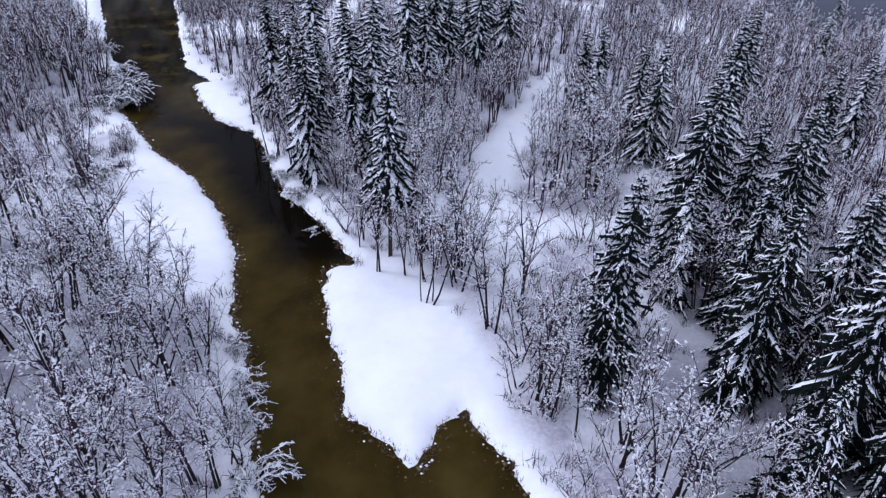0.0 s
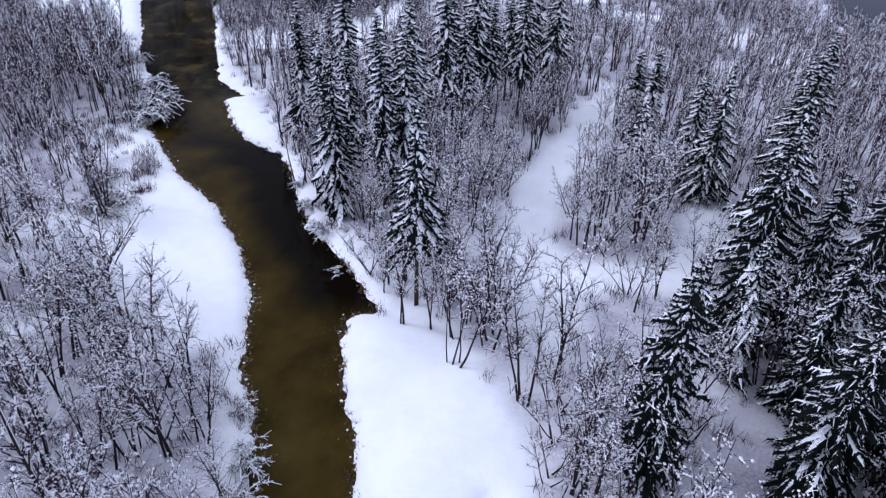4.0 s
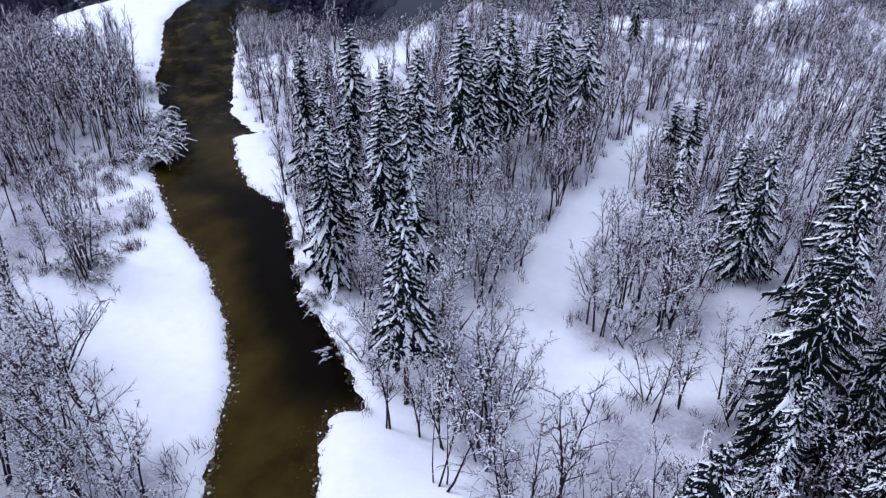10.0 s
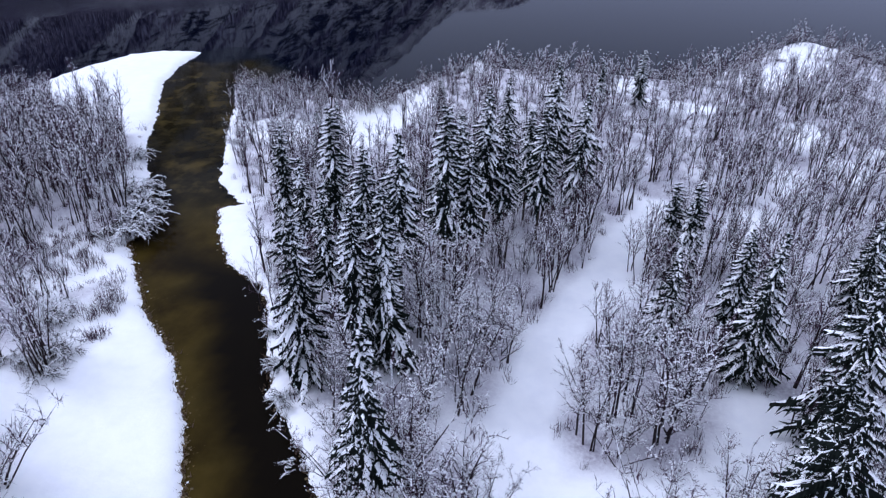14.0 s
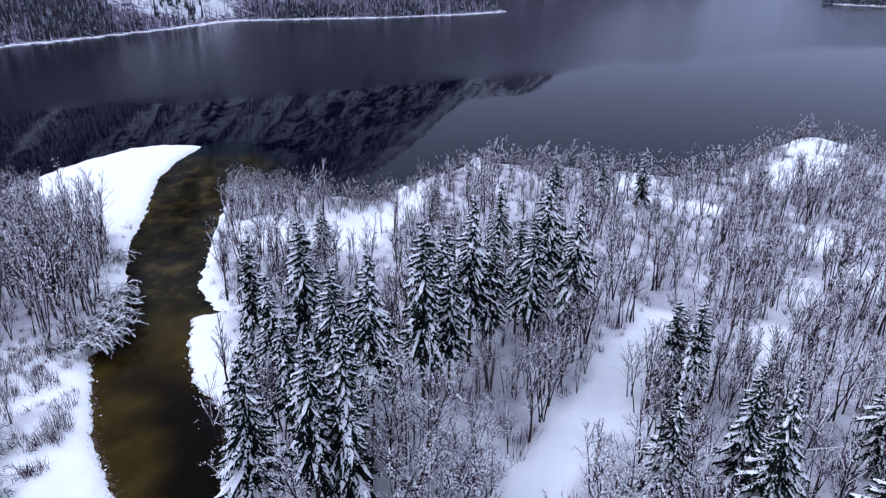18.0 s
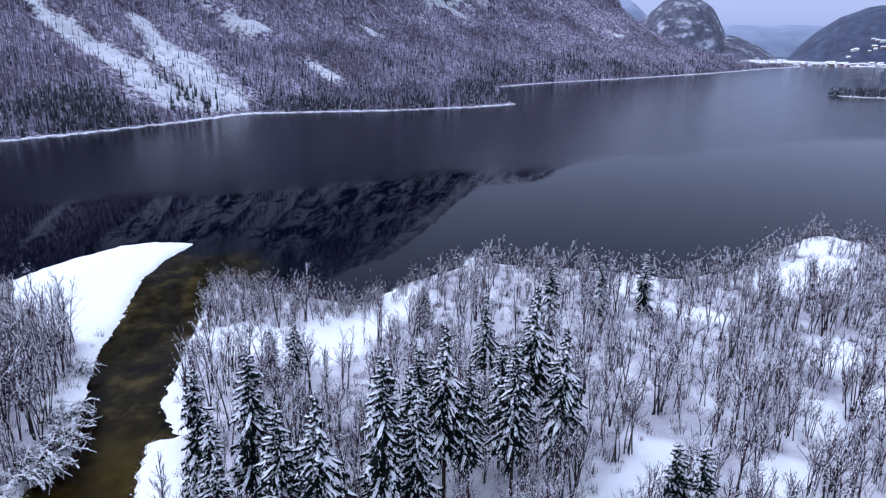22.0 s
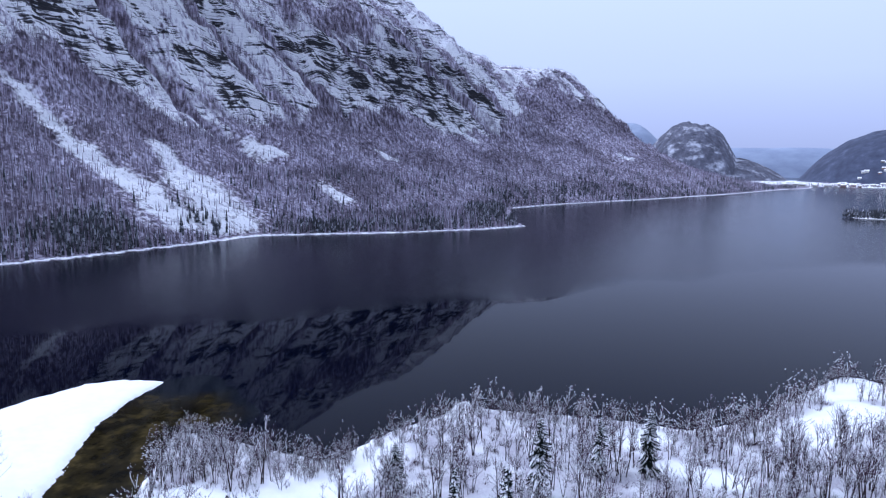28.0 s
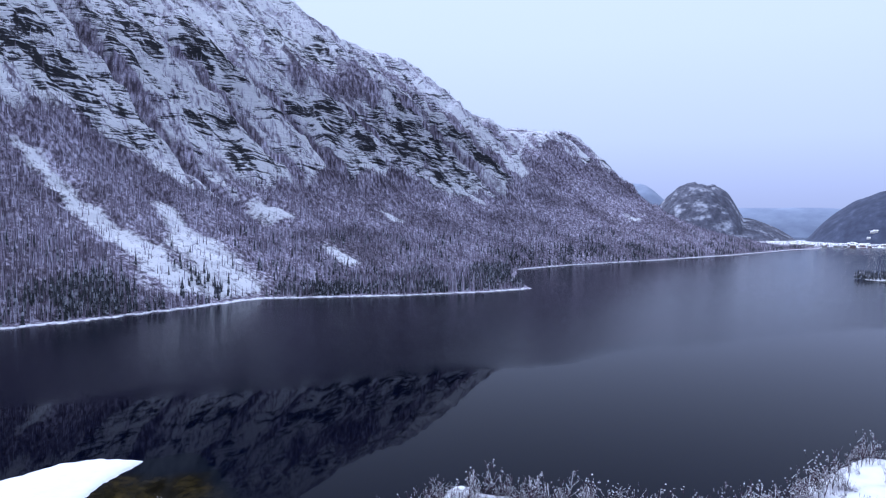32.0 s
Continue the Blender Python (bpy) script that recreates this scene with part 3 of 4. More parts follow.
def spruce(seed, h, reach, side, bare=0.1, snowy=1.0, gap=0.6):
    """A snow-laden spruce: trunk, needle boughs about an added dark core, and the snow on them."""
    rng = np.random.default_rng(seed)
    trunk = [(0, 0, -0.4, 0, 0, h * 0.5, 0.013 * h, 0.008 * h), (0, 0, h * 0.5, 0, 0, h, 0.008 * h, 0.02)]
    green, white, shoots, frost, puffs, lumps = [], [], [], [], [], []
    thin = rng.uniform(0, 6.28, 3)
    z = h * bare
    while z < h * 0.985:
        f = (z / h - bare) / (1 - bare)
        r = reach * (1 - f) ** 0.8 * (0.6 + 0.4 * min(1, f / 0.12)) * rng.uniform(0.82, 1.1) + 0.22
        count = max(5, int(9.5 - 4 * f))
        off = rng.uniform(0, 6.28)
        for b in range(count):
            if rng.random() < 0.06:
                continue
            turn = off + 6.283 * b / count + rng.normal(0, 0.2)
            ln = r * (0.75 + 0.25 * math.sin(2 * turn + thin[0] + 5 * f)) * rng.uniform(0.6, 1.18)
            out = np.array([math.cos(turn), math.sin(turn), 0])
            sideways = np.array([-out[1], out[0], 0])
            rise = 0.5 * f - 0.08
            sag = -(0.42 + 0.32 * (1 - f)) * rng.uniform(0.75, 1.3)
            knots = [np.array([0, 0, z + rng.normal(0, 0.15)])]
            swing = rng.normal(0, 0.1)
            for g, fall in ((0.28, 0.10), (0.52, 0.34), (0.77, 0.68), (1.0, 0.94)):
                knots.append(knots[0] + out * ln * g + sideways * ln * (swing * g * g + rng.normal(0, 0.02)) + (0, 0, ln * (rise * g + sag * fall + rng.normal(0, 0.02))))
            wide = min(0.075 * ln + 0.11, 0.42)
            load = snowy * np.clip(0.9 + 0.3 * math.sin(turn + thin[1] + 9 * f) + rng.normal(0, 0.35), 0.2, 1.5)
            cushion = wide * np.array([0.3, 0.75, 0.95, 0.85, 0.15]) * rng.uniform(0.55, 1.05, 5) * min(load, 1.1)
            first = rng.uniform(0.15, 0.8) if f < 0.9 else 0.0
            for k, (a, b2) in enumerate(zip(knots, knots[1:])):
                w0, w1 = wide * (0.3, 0.8, 1.0, 0.8)[k], wide * (0.8, 1.0, 0.8, 0.12)[k]
                green.append((*a, *b2, w0, w1, 0.02, wide * 0.9))
                # snow lies in long broken cushions on the outer part of the bough
                if rng.random() < 0.55 + 0.4 * load:
                    u0, u1 = (first if k == 0 else 0.0), (rng.uniform(0.55, 0.9) if rng.random() < 0.3 else 1.0)
                    shift = sideways * rng.normal(0, 0.12) * wide
                    white.append((*(a + (b2 - a) * u0 + shift), *(a + (b2 - a) * u1 + shift), cushion[k], cushion[k + 1], 0.05 + 0.08 * load, 0.02))
            for _ in range(3 if ln > 1.2 else 1):
                g = rng.uniform(0.4, 1.0)
                o = knots[0] + (knots[4] - knots[0]) * g
                o[2] = np.interp(g, (0, 0.28, 0.52, 0.77, 1.0), [q[2] for q in knots]) + 0.03
                puffs.append((*(o + sideways * rng.normal(0, 0.09) * ln), rng.uniform(0.06, 0.2) * (0.15 + 0.85 * min(load, 1.1))))
            for k in range(side):
                g = (k + 0.9 + rng.uniform(-0.4, 0.4)) / (side + 0.6)
                i = 0 if g < 0.28 else 1 if g < 0.52 else 2 if g < 0.77 else 3
                base = knots[i] + (knots[i + 1] - knots[i]) * (g - (0, 0.28, 0.52, 0.77)[i]) / (0.28, 0.24, 0.25, 0.23)[i]
                hand = 1 if k % 2 else -1
                ll = (ln * (0.36 - 0.22 * g) + 0.16) * rng.uniform(0.6, 1.3)
                tip = base + (out * 0.55 + sideways * hand * 0.75) * ll + (0, 0, -ll * rng.uniform(0.5, 1.2))
                ww = (rng.uniform(0.09, 0.16) + 0.014 * ln) * (0.7 if side > 14 else 1.0)
                shoots.append((*base, *tip, ww, ww * 0.3))
                if rng.random() < 0.42 * load:
                    frost.append((*(base + (tip - base) * 0.1 + (0, 0, 0.04)), *(base + (tip - base) * rng.uniform(0.5, 0.9) + (0, 0, 0.06)), ww * 0.8, 0.05 * load + 0.03))
        z += gap * (1 - 0.3 * f) * rng.uniform(0.75, 1.25)
    lumps.append((0, 0, h, 0.12))
    # an inner cone in needle colour, added for the shaded gaps between boughs
    shade_core, sheet = [], []
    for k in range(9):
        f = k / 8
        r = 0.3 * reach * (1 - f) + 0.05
        shade_core += [(r * rng.uniform(0.7, 1.25) * math.cos(g), r * rng.uniform(0.7, 1.25) * math.sin(g), h * (bare + (0.9 - bare) * f) - 0.2 + rng.normal(0, 0.15)) for g in np.arange(8) * 0.785 + 0.3 * k]
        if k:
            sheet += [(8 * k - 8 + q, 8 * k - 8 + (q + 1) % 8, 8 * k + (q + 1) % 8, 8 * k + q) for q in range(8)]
    return tubes(trunk), joined(tents(green), ridges(shoots), (np.array(shade_core), np.array(sheet))), joined(tents(white), ridges(frost), flakes(puffs), clods(lumps))


def tree_thing(kind, label, category, group, trunks, rest):
    root = new(kind)
    tagged(root, label, category, group)
    for me in trunks:
        part("trunk", me, root)
    below = root
    for nm, me in rest:
        below = tagged(part(nm, me, below if nm == "snow" else root), kind="stuff")
    return root


SPRUCES = []
for i, (h, reach, side, bare, snowy) in enumerate([(24, 5.8, 14, 0.07, 0.6), (23, 5.0, 12, 0.09, 0.82), (22, 4.2, 10, 0.34, 0.92), (20, 3.9, 10, 0.34, 0.9), (15, 4.4, 10, 0.04, 0.95), (24, 6.8, 18, 0.06, 0.56)]):
    tr, gr, wh = spruce(40 + i, h, reach, side, bare, snowy)
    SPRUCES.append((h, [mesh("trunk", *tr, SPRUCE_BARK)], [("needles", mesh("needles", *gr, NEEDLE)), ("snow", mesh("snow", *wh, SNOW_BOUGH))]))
# x, y, height, variant
SPRUCE_AT = [(17.9, 55.5, 25.3, 0), (39, 101, 28, 1), (30, 77, 27, 5), (31, 110, 23, 1), (41, 76, 25, 5), (36, 77, 23, 0), (32.2, 54.5, 23.5, 5), (-8.5, 76, 27, 2),
             (34, 89, 21, 0), (41, 59, 23, 5), (34, 65.5, 21, 0), (36.5, 61, 17, 5), (33.5, 58.5, 15, 5), (38, 47, 27, 5), (33, 40, 18, 0), (43, 44, 25, 5), (28, 70, 19, 1), (50, 92, 24, 0), (52, 70, 22, 5), (46, 53, 24, 5),
             (-37.9, 120.5, 25.5, 1), (-24.6, 96.4, 25, 1), (-29.6, 120.4, 28.5, 2), (-17.9, 98.4, 26, 2), (-15.1, 101, 27, 1), (-22.6, 114.7, 25.5, 2), (-43.9, 155.9, 16.5, 3),
             (-47, 153, 15, 3), (-17.2, 113.8, 28.5, 2), (-12.6, 121.9, 29.5, 2), (-9.7, 124.9, 23.5, 3), (-9, 134.8, 29, 2), (-5.9, 136.4, 23, 2), (-10.7, 166, 21, 2),
             (-0.2, 139.3, 25.5, 2), (-0.3, 155.6, 28, 2), (5.7, 144.8, 26, 2), (-26, 108, 22, 3), (-12.5, 131, 24, 3), (-33.5, 117, 22, 3), (-3.5, 146, 22, 3), (-14.5, 140, 22, 3),
             (-4, 202, 17, 4), (16.6, 218, 15, 4), (6.5, 215, 13, 4), (-32, 194, 11, 4), (21.5, 136.4, 16.5, 4), (24.5, 134.6, 17.5, 4), (20.8, 115, 15, 4), (29, 116, 20, 1),
             (47, 126, 21, 1), (50, 128, 24, 1), (76, 157, 18, 2), (67, 117, 20, 1), (96, 199, 13, 4), (93, 171, 12, 4), (78, 150, 11, 4)]


def plant(x, y, h, kind):
    base_h, trunks, rest = SPRUCES[kind]
    z = float(height([(x, y)])[0]) - 0.1
    root = tree_thing("spruce", "tall dark green spruce laden with fresh snow" if h > 18 else "young spruce with snow on its drooping boughs", "spruce", "spruces on the flats", trunks, rest)
    k = h / base_h
    root.matrix_basis = pose(x, y, z, 0, 0, (x * 37 + y * 53) % 360) @ Matrix.Diagonal((k, k, k, 1))


for row in SPRUCE_AT:
    plant(*row)

# leafless trees: the nearer ones one by one, the far ones as one wood
rng = np.random.default_rng(11)
BARE = []
for i, (h, stems, boughs, twigs) in enumerate([(14.5, 1, 34, 4), (13, 3, 13, 4), (15.5, 2, 19, 4), (11, 5, 8, 4), (12.5, 4, 10, 4), (7.5, 6, 6, 4)]):
    tr, tw, sn = bare_tree(70 + i, h, stems, boughs, twigs, stout=1.2, lean=(0.08, 0.06, 0.06, 0.2, 0.08, 0.24)[i], low=0.24 if stems > 4 else 0.36, puffs=0.75)
    BARE.append((stems, [mesh("trunk", *q, BARK) for q in tr], [("crown", mesh("crown", *tw, TWIG)), ("snow", mesh("snow", *sn, SNOW_BOUGH))]))
WOOD = []
for i, (h, st, bo, tw) in enumerate([(15, 1, 24, 7), (13, 2, 13, 7), (16, 1, 26, 7), (11.5, 3, 9, 7), (13, 2, 13, 7), (5.2, 5, 8, 6), (12, 1, 21, 6), (10.5, 2, 11, 6), (11, 1, 20, 6), (13, 1, 19, 7), (8, 3, 8, 6), (9.5, 1, 19, 6)]):
    tr, fi, sn = bare_tree(90 + i, h, st, bo, tw, stout=1.25 if i < 6 else 1.3, bends=1, lean=(0.05, 0.12, 0.08)[i % 3], spread=(0.3, 1.0) if i in (5, 10) else (0.2, 0.65 + 0.03 * i), low=0.15 if i in (5, 10) else 0.36, puffs=0.16 if i in (5, 10) else 0.45, broad=1.4 if i in (5, 10) else 1.0)
    WOOD.append((joined(*tr), fi, sn))
# slim stems that stand together, bare below and finely twigged above
for i, (h, st, bo, tw) in enumerate([(12, 4, 11, 7), (13.5, 3, 14, 7), (11, 5, 9, 7), (13.5, 2, 20, 7), (10.5, 3, 14, 7), (14, 3, 14, 7)]):
    tr, fi, sn = bare_tree(150 + i, h, st, bo, tw, stout=1.35, puffs=0.4, bends=1, lean=(0.04, 0.10, 0.07)[i % 3], spread=(0.25, 0.95), low=0.36, broad=1.2)
    WOOD.append((joined(*tr), fi, sn))

spots = []
for cx in np.arange(-172, 128, 2.9):
    for cy in np.arange(26, 312, 2.9):
        spots.append((cx + rng.uniform(-1.4, 1.4), cy + rng.uniform(-1.4, 1.4)))
spots = np.array(spots)
inland, clear = land(spots), np.minimum(openness(spots), openness(spots, GLADES))
keep = (inland > 1.2) & (clear > 0.2)
for sx, sy, sh, _ in SPRUCE_AT:
    keep &= np.hypot(spots[:, 0] - sx, spots[:, 1] - sy + 1.5) > (0.2 if sx > 12 and sy < 100 else 0.3 if sy > 190 else 0.11) * sh
thick = 0.62 + 0.85 * waves(spots[:, 0], spots[:, 1], 21, 21, 3)
grove = np.clip((-66 - spots[:, 0]) / 8, 0, 1) * np.clip((spots[:, 1] - 105) / 8, 0, 1)
keep &= rng.random(len(spots)) < np.clip(thick + 0.1 + 0.35 * grove, 0.12, 1) * np.where((spots[:, 1] < 135) & (spots[:, 0] > -14), 0.8, np.where((spots[:, 1] < 100) & (spots[:, 0] < -22), 0.7, 1)) * np.where((spots[:, 1] > 150) & (grove < 0.5), np.interp(spots[:, 0], [20, 55], [0.62, 0.98]), 1)
# what no view shows: behind the eye and off to the sides
keep &= (inland > 4.0) | (spots[:, 0] > -60) | (spots[:, 1] > 170)
keep &= (spots[:, 0] > -110) | (spots[:, 1] < 200)
from_lake = edge_distance(spots, np.array(SHORE, float), False)
keep &= (from_lake > np.where((spots[:, 0] < -112) | ((spots[:, 0] < -90) & (spots[:, 1] < 190)), 13, 0)) & ((from_lake > 10) | (spots[:, 0] < 78) | (spots[:, 1] > 262))
keep &= (np.abs(spots[:, 0] + 0.32 * spots[:, 1] - 8) < 40 + 0.62 * spots[:, 1])
spots = spots[keep]
spots = np.concatenate([spots, [(-6, 72), (-4, 77), (-11, 81), (-3, 71), (1, 74.5), (-13, 80), (-6, 82), (0, 80), (-9.5, 72), (-2, 66), (2, 69), (-44, 63), (-41, 65), (-43, 60), (-40, 61), (-36, 57), (-34, 55), (-37, 53.5), (-35, 60), (-32, 57), (-33, 52)]])
sd = land(spots)
order = np.argsort(np.hypot(spots[:, 0] + 5, spots[:, 1] - 50))
single, many = order[:300], order[300:]
for i in single:
    x, y = spots[i]
    kind = int(rng.integers(0, len(BARE)))
    stems, trunks, rest = BARE[kind]
    k = rng.uniform(0.8, 1.3) * (0.75 if sd[i] < 4 or (sd[i] < 9 and y > 85 and x > -45) else 1.12 if x < -22 else 1)
    sway = 0.25 if sd[i] < 5 else 0.8
    label = "slender leafless tree with snow along its twigs" if stems == 1 else "leafless tree of several stems dusted with snow"
    root = tree_thing("bare_tree", label, "tree", "leafless trees on the flats", trunks, rest)
    root.matrix_basis = pose(x, y, float(height([(x, y)])[0]) - 0.05, rng.normal(0, 6) * sway, rng.normal(0, 6) * sway, rng.uniform(0, 360)) @ Matrix.Diagonal((k, k, k, 1))


def scatter(name, label, category, templates, places, mats):
    """Many copies of light templates as one thing with a mesh a material. places: x y z turn scale variant."""
    root = new(name)
    tagged(root, label, category, kind="stuff")
    for j, (pn, mat) in enumerate(mats):
        vs, fs, n = [], [], 0
        for x, y, z, turn, k, kind in places:
            v, f = templates[int(kind)][j]
            c, s = math.cos(turn) * k, math.sin(turn) * k
            vs.append(np.column_stack([v[:, 0] * c - v[:, 1] * s + x, v[:, 0] * s + v[:, 1] * c + y, v[:, 2] * k + z]))
            fs += (f + n).tolist() if not isinstance(f, list) else [[q + n for q in g] for g in f]
            n += len(v)
        tagged(part(pn, mesh(pn, np.concatenate(vs), fs, mat), root), kind="stuff")
    return root


mz = height(spots[many])
my_y = spots[many][:, 1]
upright = rng.random(len(many)) < np.clip(0.75 + 1.4 * waves(spots[many][:, 0], spots[many][:, 1], 33, 18, 3), 0.25, 0.95)
kinds = np.where((my_y > 150) & (spots[many][:, 0] > -68), np.where(upright, rng.integers(12, 18, len(many)), rng.integers(5, 12, len(many))), np.where(rng.random(len(many)) < 0.55, rng.integers(12, 18, len(many)), rng.integers(0, 6, len(many))))
lake_side = edge_distance(spots[many], np.array(SHORE, float), False)
grow = rng.uniform(0.5, 1.2, len(many))
kinds = np.where((lake_side < 14 + rng.uniform(-4, 6, len(many))) & (my_y > 165), 5, kinds)
places = np.column_stack([spots[many], mz - 0.05, rng.uniform(0, 6.28, len(many)), np.where(kinds == 5, grow ** 2 * np.where(spots[many][:, 0] < -60, 0.75, 1.2), np.where(spots[many][:, 0] < -68, np.interp(lake_side, [12, 45], [0.6, 1.1]), np.where(spots[many][:, 0] > 70, np.interp(lake_side, [8, 30], [0.5, 1.0]), 1.0)) * grow * np.interp(my_y, [100, 165, 230], [1.05, 1.0, 0.9])), kinds])
# the bend of the bank keeps free of tall stems
places = places[(places[:, 0] < -58) | (places[:, 0] > -42) | (places[:, 1] < 112) | (places[:, 1] > 140) | (sd[many] > 9)]
rng = np.random.default_rng(18)
edge = []
for (x0, y0), (x1, y1) in zip(SHORE[10:26], SHORE[11:27]):
    for _ in range(int(math.hypot(x1 - x0, y1 - y0) * (3.2 if x0 < -50 else 1.0))):
        f = rng.random()
        edge.append((x0 + (x1 - x0) * f + rng.normal(0, 3), y0 + (y1 - y0) * f - abs(rng.normal(0, 11 if x0 < -50 else 5))))
edge = np.array(edge)
edge = edge[land(edge) > 0.4]
places = np.concatenate([places, np.column_stack([edge, height(edge) - 0.05, rng.uniform(0, 6.28, len(edge)), rng.uniform(0.35, 1.0, len(edge)), rng.choice((5, 5, 5, 10), len(edge))])])
scatter("bare_woodland", "dense leafless woodland dusted with snow", "trees", WOOD, places, [("trunks", BARK), ("twigs", TWIG), ("snow", SNOW_BOUGH)])

# saplings and brush on the forest floor
BRUSH = []
for i in range(3):
    r2 = np.random.default_rng(130 + i)
    shoots, caps = [], []
    for _ in range(16):
        o = np.array([r2.normal(0, 0.5), r2.normal(0, 0.5), -0.1])
        e = o + direction(r2, abs(r2.normal(0, 0.45)), r2.uniform(0, 6.28)) * r2.uniform(0.9, 2.6)
        shoots.append((*o, *e, 0.04))
        if r2.random() < 0.2:
            caps.append((*(o + (e - o) * 0.4), *e, 0.05, 0.06))
    BRUSH.append((spikes(shoots), ridges(caps)))
floor = np.column_stack([rng.uniform(-165, 122, 15000), rng.uniform(28, 310, 15000)])
floor = floor[np.abs(floor[:, 0] + 0.32 * floor[:, 1] - 8) < 40 + 0.62 * floor[:, 1]]
floor = floor[(land(floor) > 1.0) & (openness(floor) > -0.3)][:3800]
# a thicket before the grove on the far bank, thinning out over the open snow
thicket = np.column_stack([rng.normal(-78, 6.0, 130), rng.normal(112, 4.5, 130)])
thicket = np.concatenate([thicket, np.column_stack([rng.normal(-60, 1.1, 26), rng.normal(103, 1.8, 26)]), np.column_stack([rng.normal(-57, 1.2, 9), rng.normal(95.5, 1.0, 9)])])
floor = np.concatenate([floor, thicket[land(thicket) > 2.0]])
rows = np.column_stack([floor, height(floor), rng.uniform(0, 6.28, len(floor)), rng.uniform(0.5, 1.3, len(floor)), rng.integers(0, 3, len(floor))])
scatter("brush", "thin saplings and brush poking through the snow", "brush", BRUSH, rows, [("twigs", TWIG), ("snow", SNOW_BOUGH)])

# snow-bent bushes that hang over the water: arching stems under heavy snow
def arched_bush(seed):
    rng = np.random.default_rng(seed)
    stems, fine, load, lumps = [], [], [], []
    for k in range(15):
        turn = rng.normal(0, 0.75) if k < 11 else rng.uniform(0, 6.28)
        out = np.array([math.cos(turn), math.sin(turn), 0])
        ln = rng.uniform(2.2, 4.6) * (1 if k < 11 else 0.5)
        knots = [np.array([rng.normal(0, 0.4), rng.normal(0, 0.6), -0.3])]
        for f, up in ((0.28, 1.5), (0.55, 2.0), (0.8, 1.7), (1.0, 1.0)):
            knots.append(knots[0] + out * ln * f + np.array([rng.normal(0, 0.12), rng.normal(0, 0.12), up * rng.uniform(0.7, 1.2)]))
        for a, b in zip(knots, knots[1:]):
            stems.append((*a, *b, 0.05, 0.035))
            load.append((*a, *b, 0.12, 0.10, 0.12, 0.0))
            for _ in range(14):
                o = a + (b - a) * rng.random()
                e = o + (out * 0.5 + rng.normal(0, 0.6, 3)) * rng.uniform(0.5, 1.2) + (0, 0, -0.2)
                fine.append((*o, *e, 0.045))
                if rng.random() < 0.3:
                    load.append((*o, *(o + (e - o) * 0.75), 0.06, 0.035, 0.07, 0.0))
            if rng.random() < 0.5:
                lumps.append((*(a + (b - a) * rng.random() + (0, 0, 0.08)), rng.uniform(0.15, 0.32)))
    return tubes(stems), spikes(fine), joined(tents(load), clods(lumps))


ARCHED = []
for i in range(3):
    st, fi, lo = arched_bush(120 + i)
    ARCHED.append([("stems", mesh("stems", *st, BARK)), ("crown", mesh("crown", *fi, BARK)), ("snow", mesh("snow", *lo, SNOW_BOUGH))])
# x, y, way it leans, scale
for i, (x, y, turn, k) in enumerate([(-72.5, 122, -10, 1.4), (-72, 125.5, 5, 1.6), (-75, 131, 10, 1.45), (-80.5, 138, 15, 1.2), (-90.5, 152, 10, 1.0), (-25.5, 91.5, 190, 0.65),
                                     (-29, 97.5, 190, 0.6), (-33.5, 104, 200, 0.5), (-23.5, 55.5, 0, 0.55), (-15.5, 38.5, 10, 1.0), (-19, 45.5, 0, 0.8), (-20.5, 49.5, 0, 0.75), (-20, 83.5, 200, 0.6), (-57, 110.5, 150, 0.7), (-59, 90.5, 0, 1.0), (-62, 88, -20, 0.9), (-57.5, 86.5, 15, 0.8), (-66, 97, 10, 1.0), (-54, 66, 20, 0.8), (-79.5, 180, 190, 0.5), (-73.5, 166, 180, 0.5)]):
    root = tree_thing("bent_bush", "low bush bowed over the river by heavy snow", "bush", "bushes on the river bank", [], ARCHED[i % 3])
    root.matrix_basis = pose(x, y, float(height([(x, y)])[0]) - 0.1, 0, 0, turn) @ Matrix.Diagonal((k, k, k, 1))

# upright bushes alone on the open snow of the far bank
for x, y, turn, k in ((-60.5, 103.5, 40, 0.5), (-59.2, 101.6, 200, 0.42), (-61.5, 100.8, 310, 0.36)):
    root = tree_thing("bush", "twiggy leafless bush standing in deep snow", "bush", "bushes on the river bank", BARE[5][1], BARE[5][2])
    root.matrix_basis = pose(x, y, float(height([(x, y)])[0]) - 0.1, 0, 0, turn) @ Matrix.Diagonal((k, k, k, 1))

# dry reeds at the water's edge
rng = np.random.default_rng(16)
reeds = []
for line in (LEFT_BANK[1:16], RIGHT_BANK[2:25]):
    for (x0, y0), (x1, y1) in zip(line, line[1:]):
        for _ in range(int(math.hypot(x1 - x0, y1 - y0) * 5)):
            f = rng.random()
            o = np.array([x0 + (x1 - x0) * f + rng.normal(0, 0.5), y0 + (y1 - y0) * f + rng.normal(0, 0.5), 0.0])
            for _ in range(3):
                reeds.append((*o, *(o + (rng.normal(0, 0.3), rng.normal(0, 0.3), rng.uniform(0.3, 0.9))), 0.05))
tagged(new("reeds", mesh("reeds", *spikes(reeds), STRAW)), "dry yellow reeds and grass along the banks", "reeds", kind="stuff")

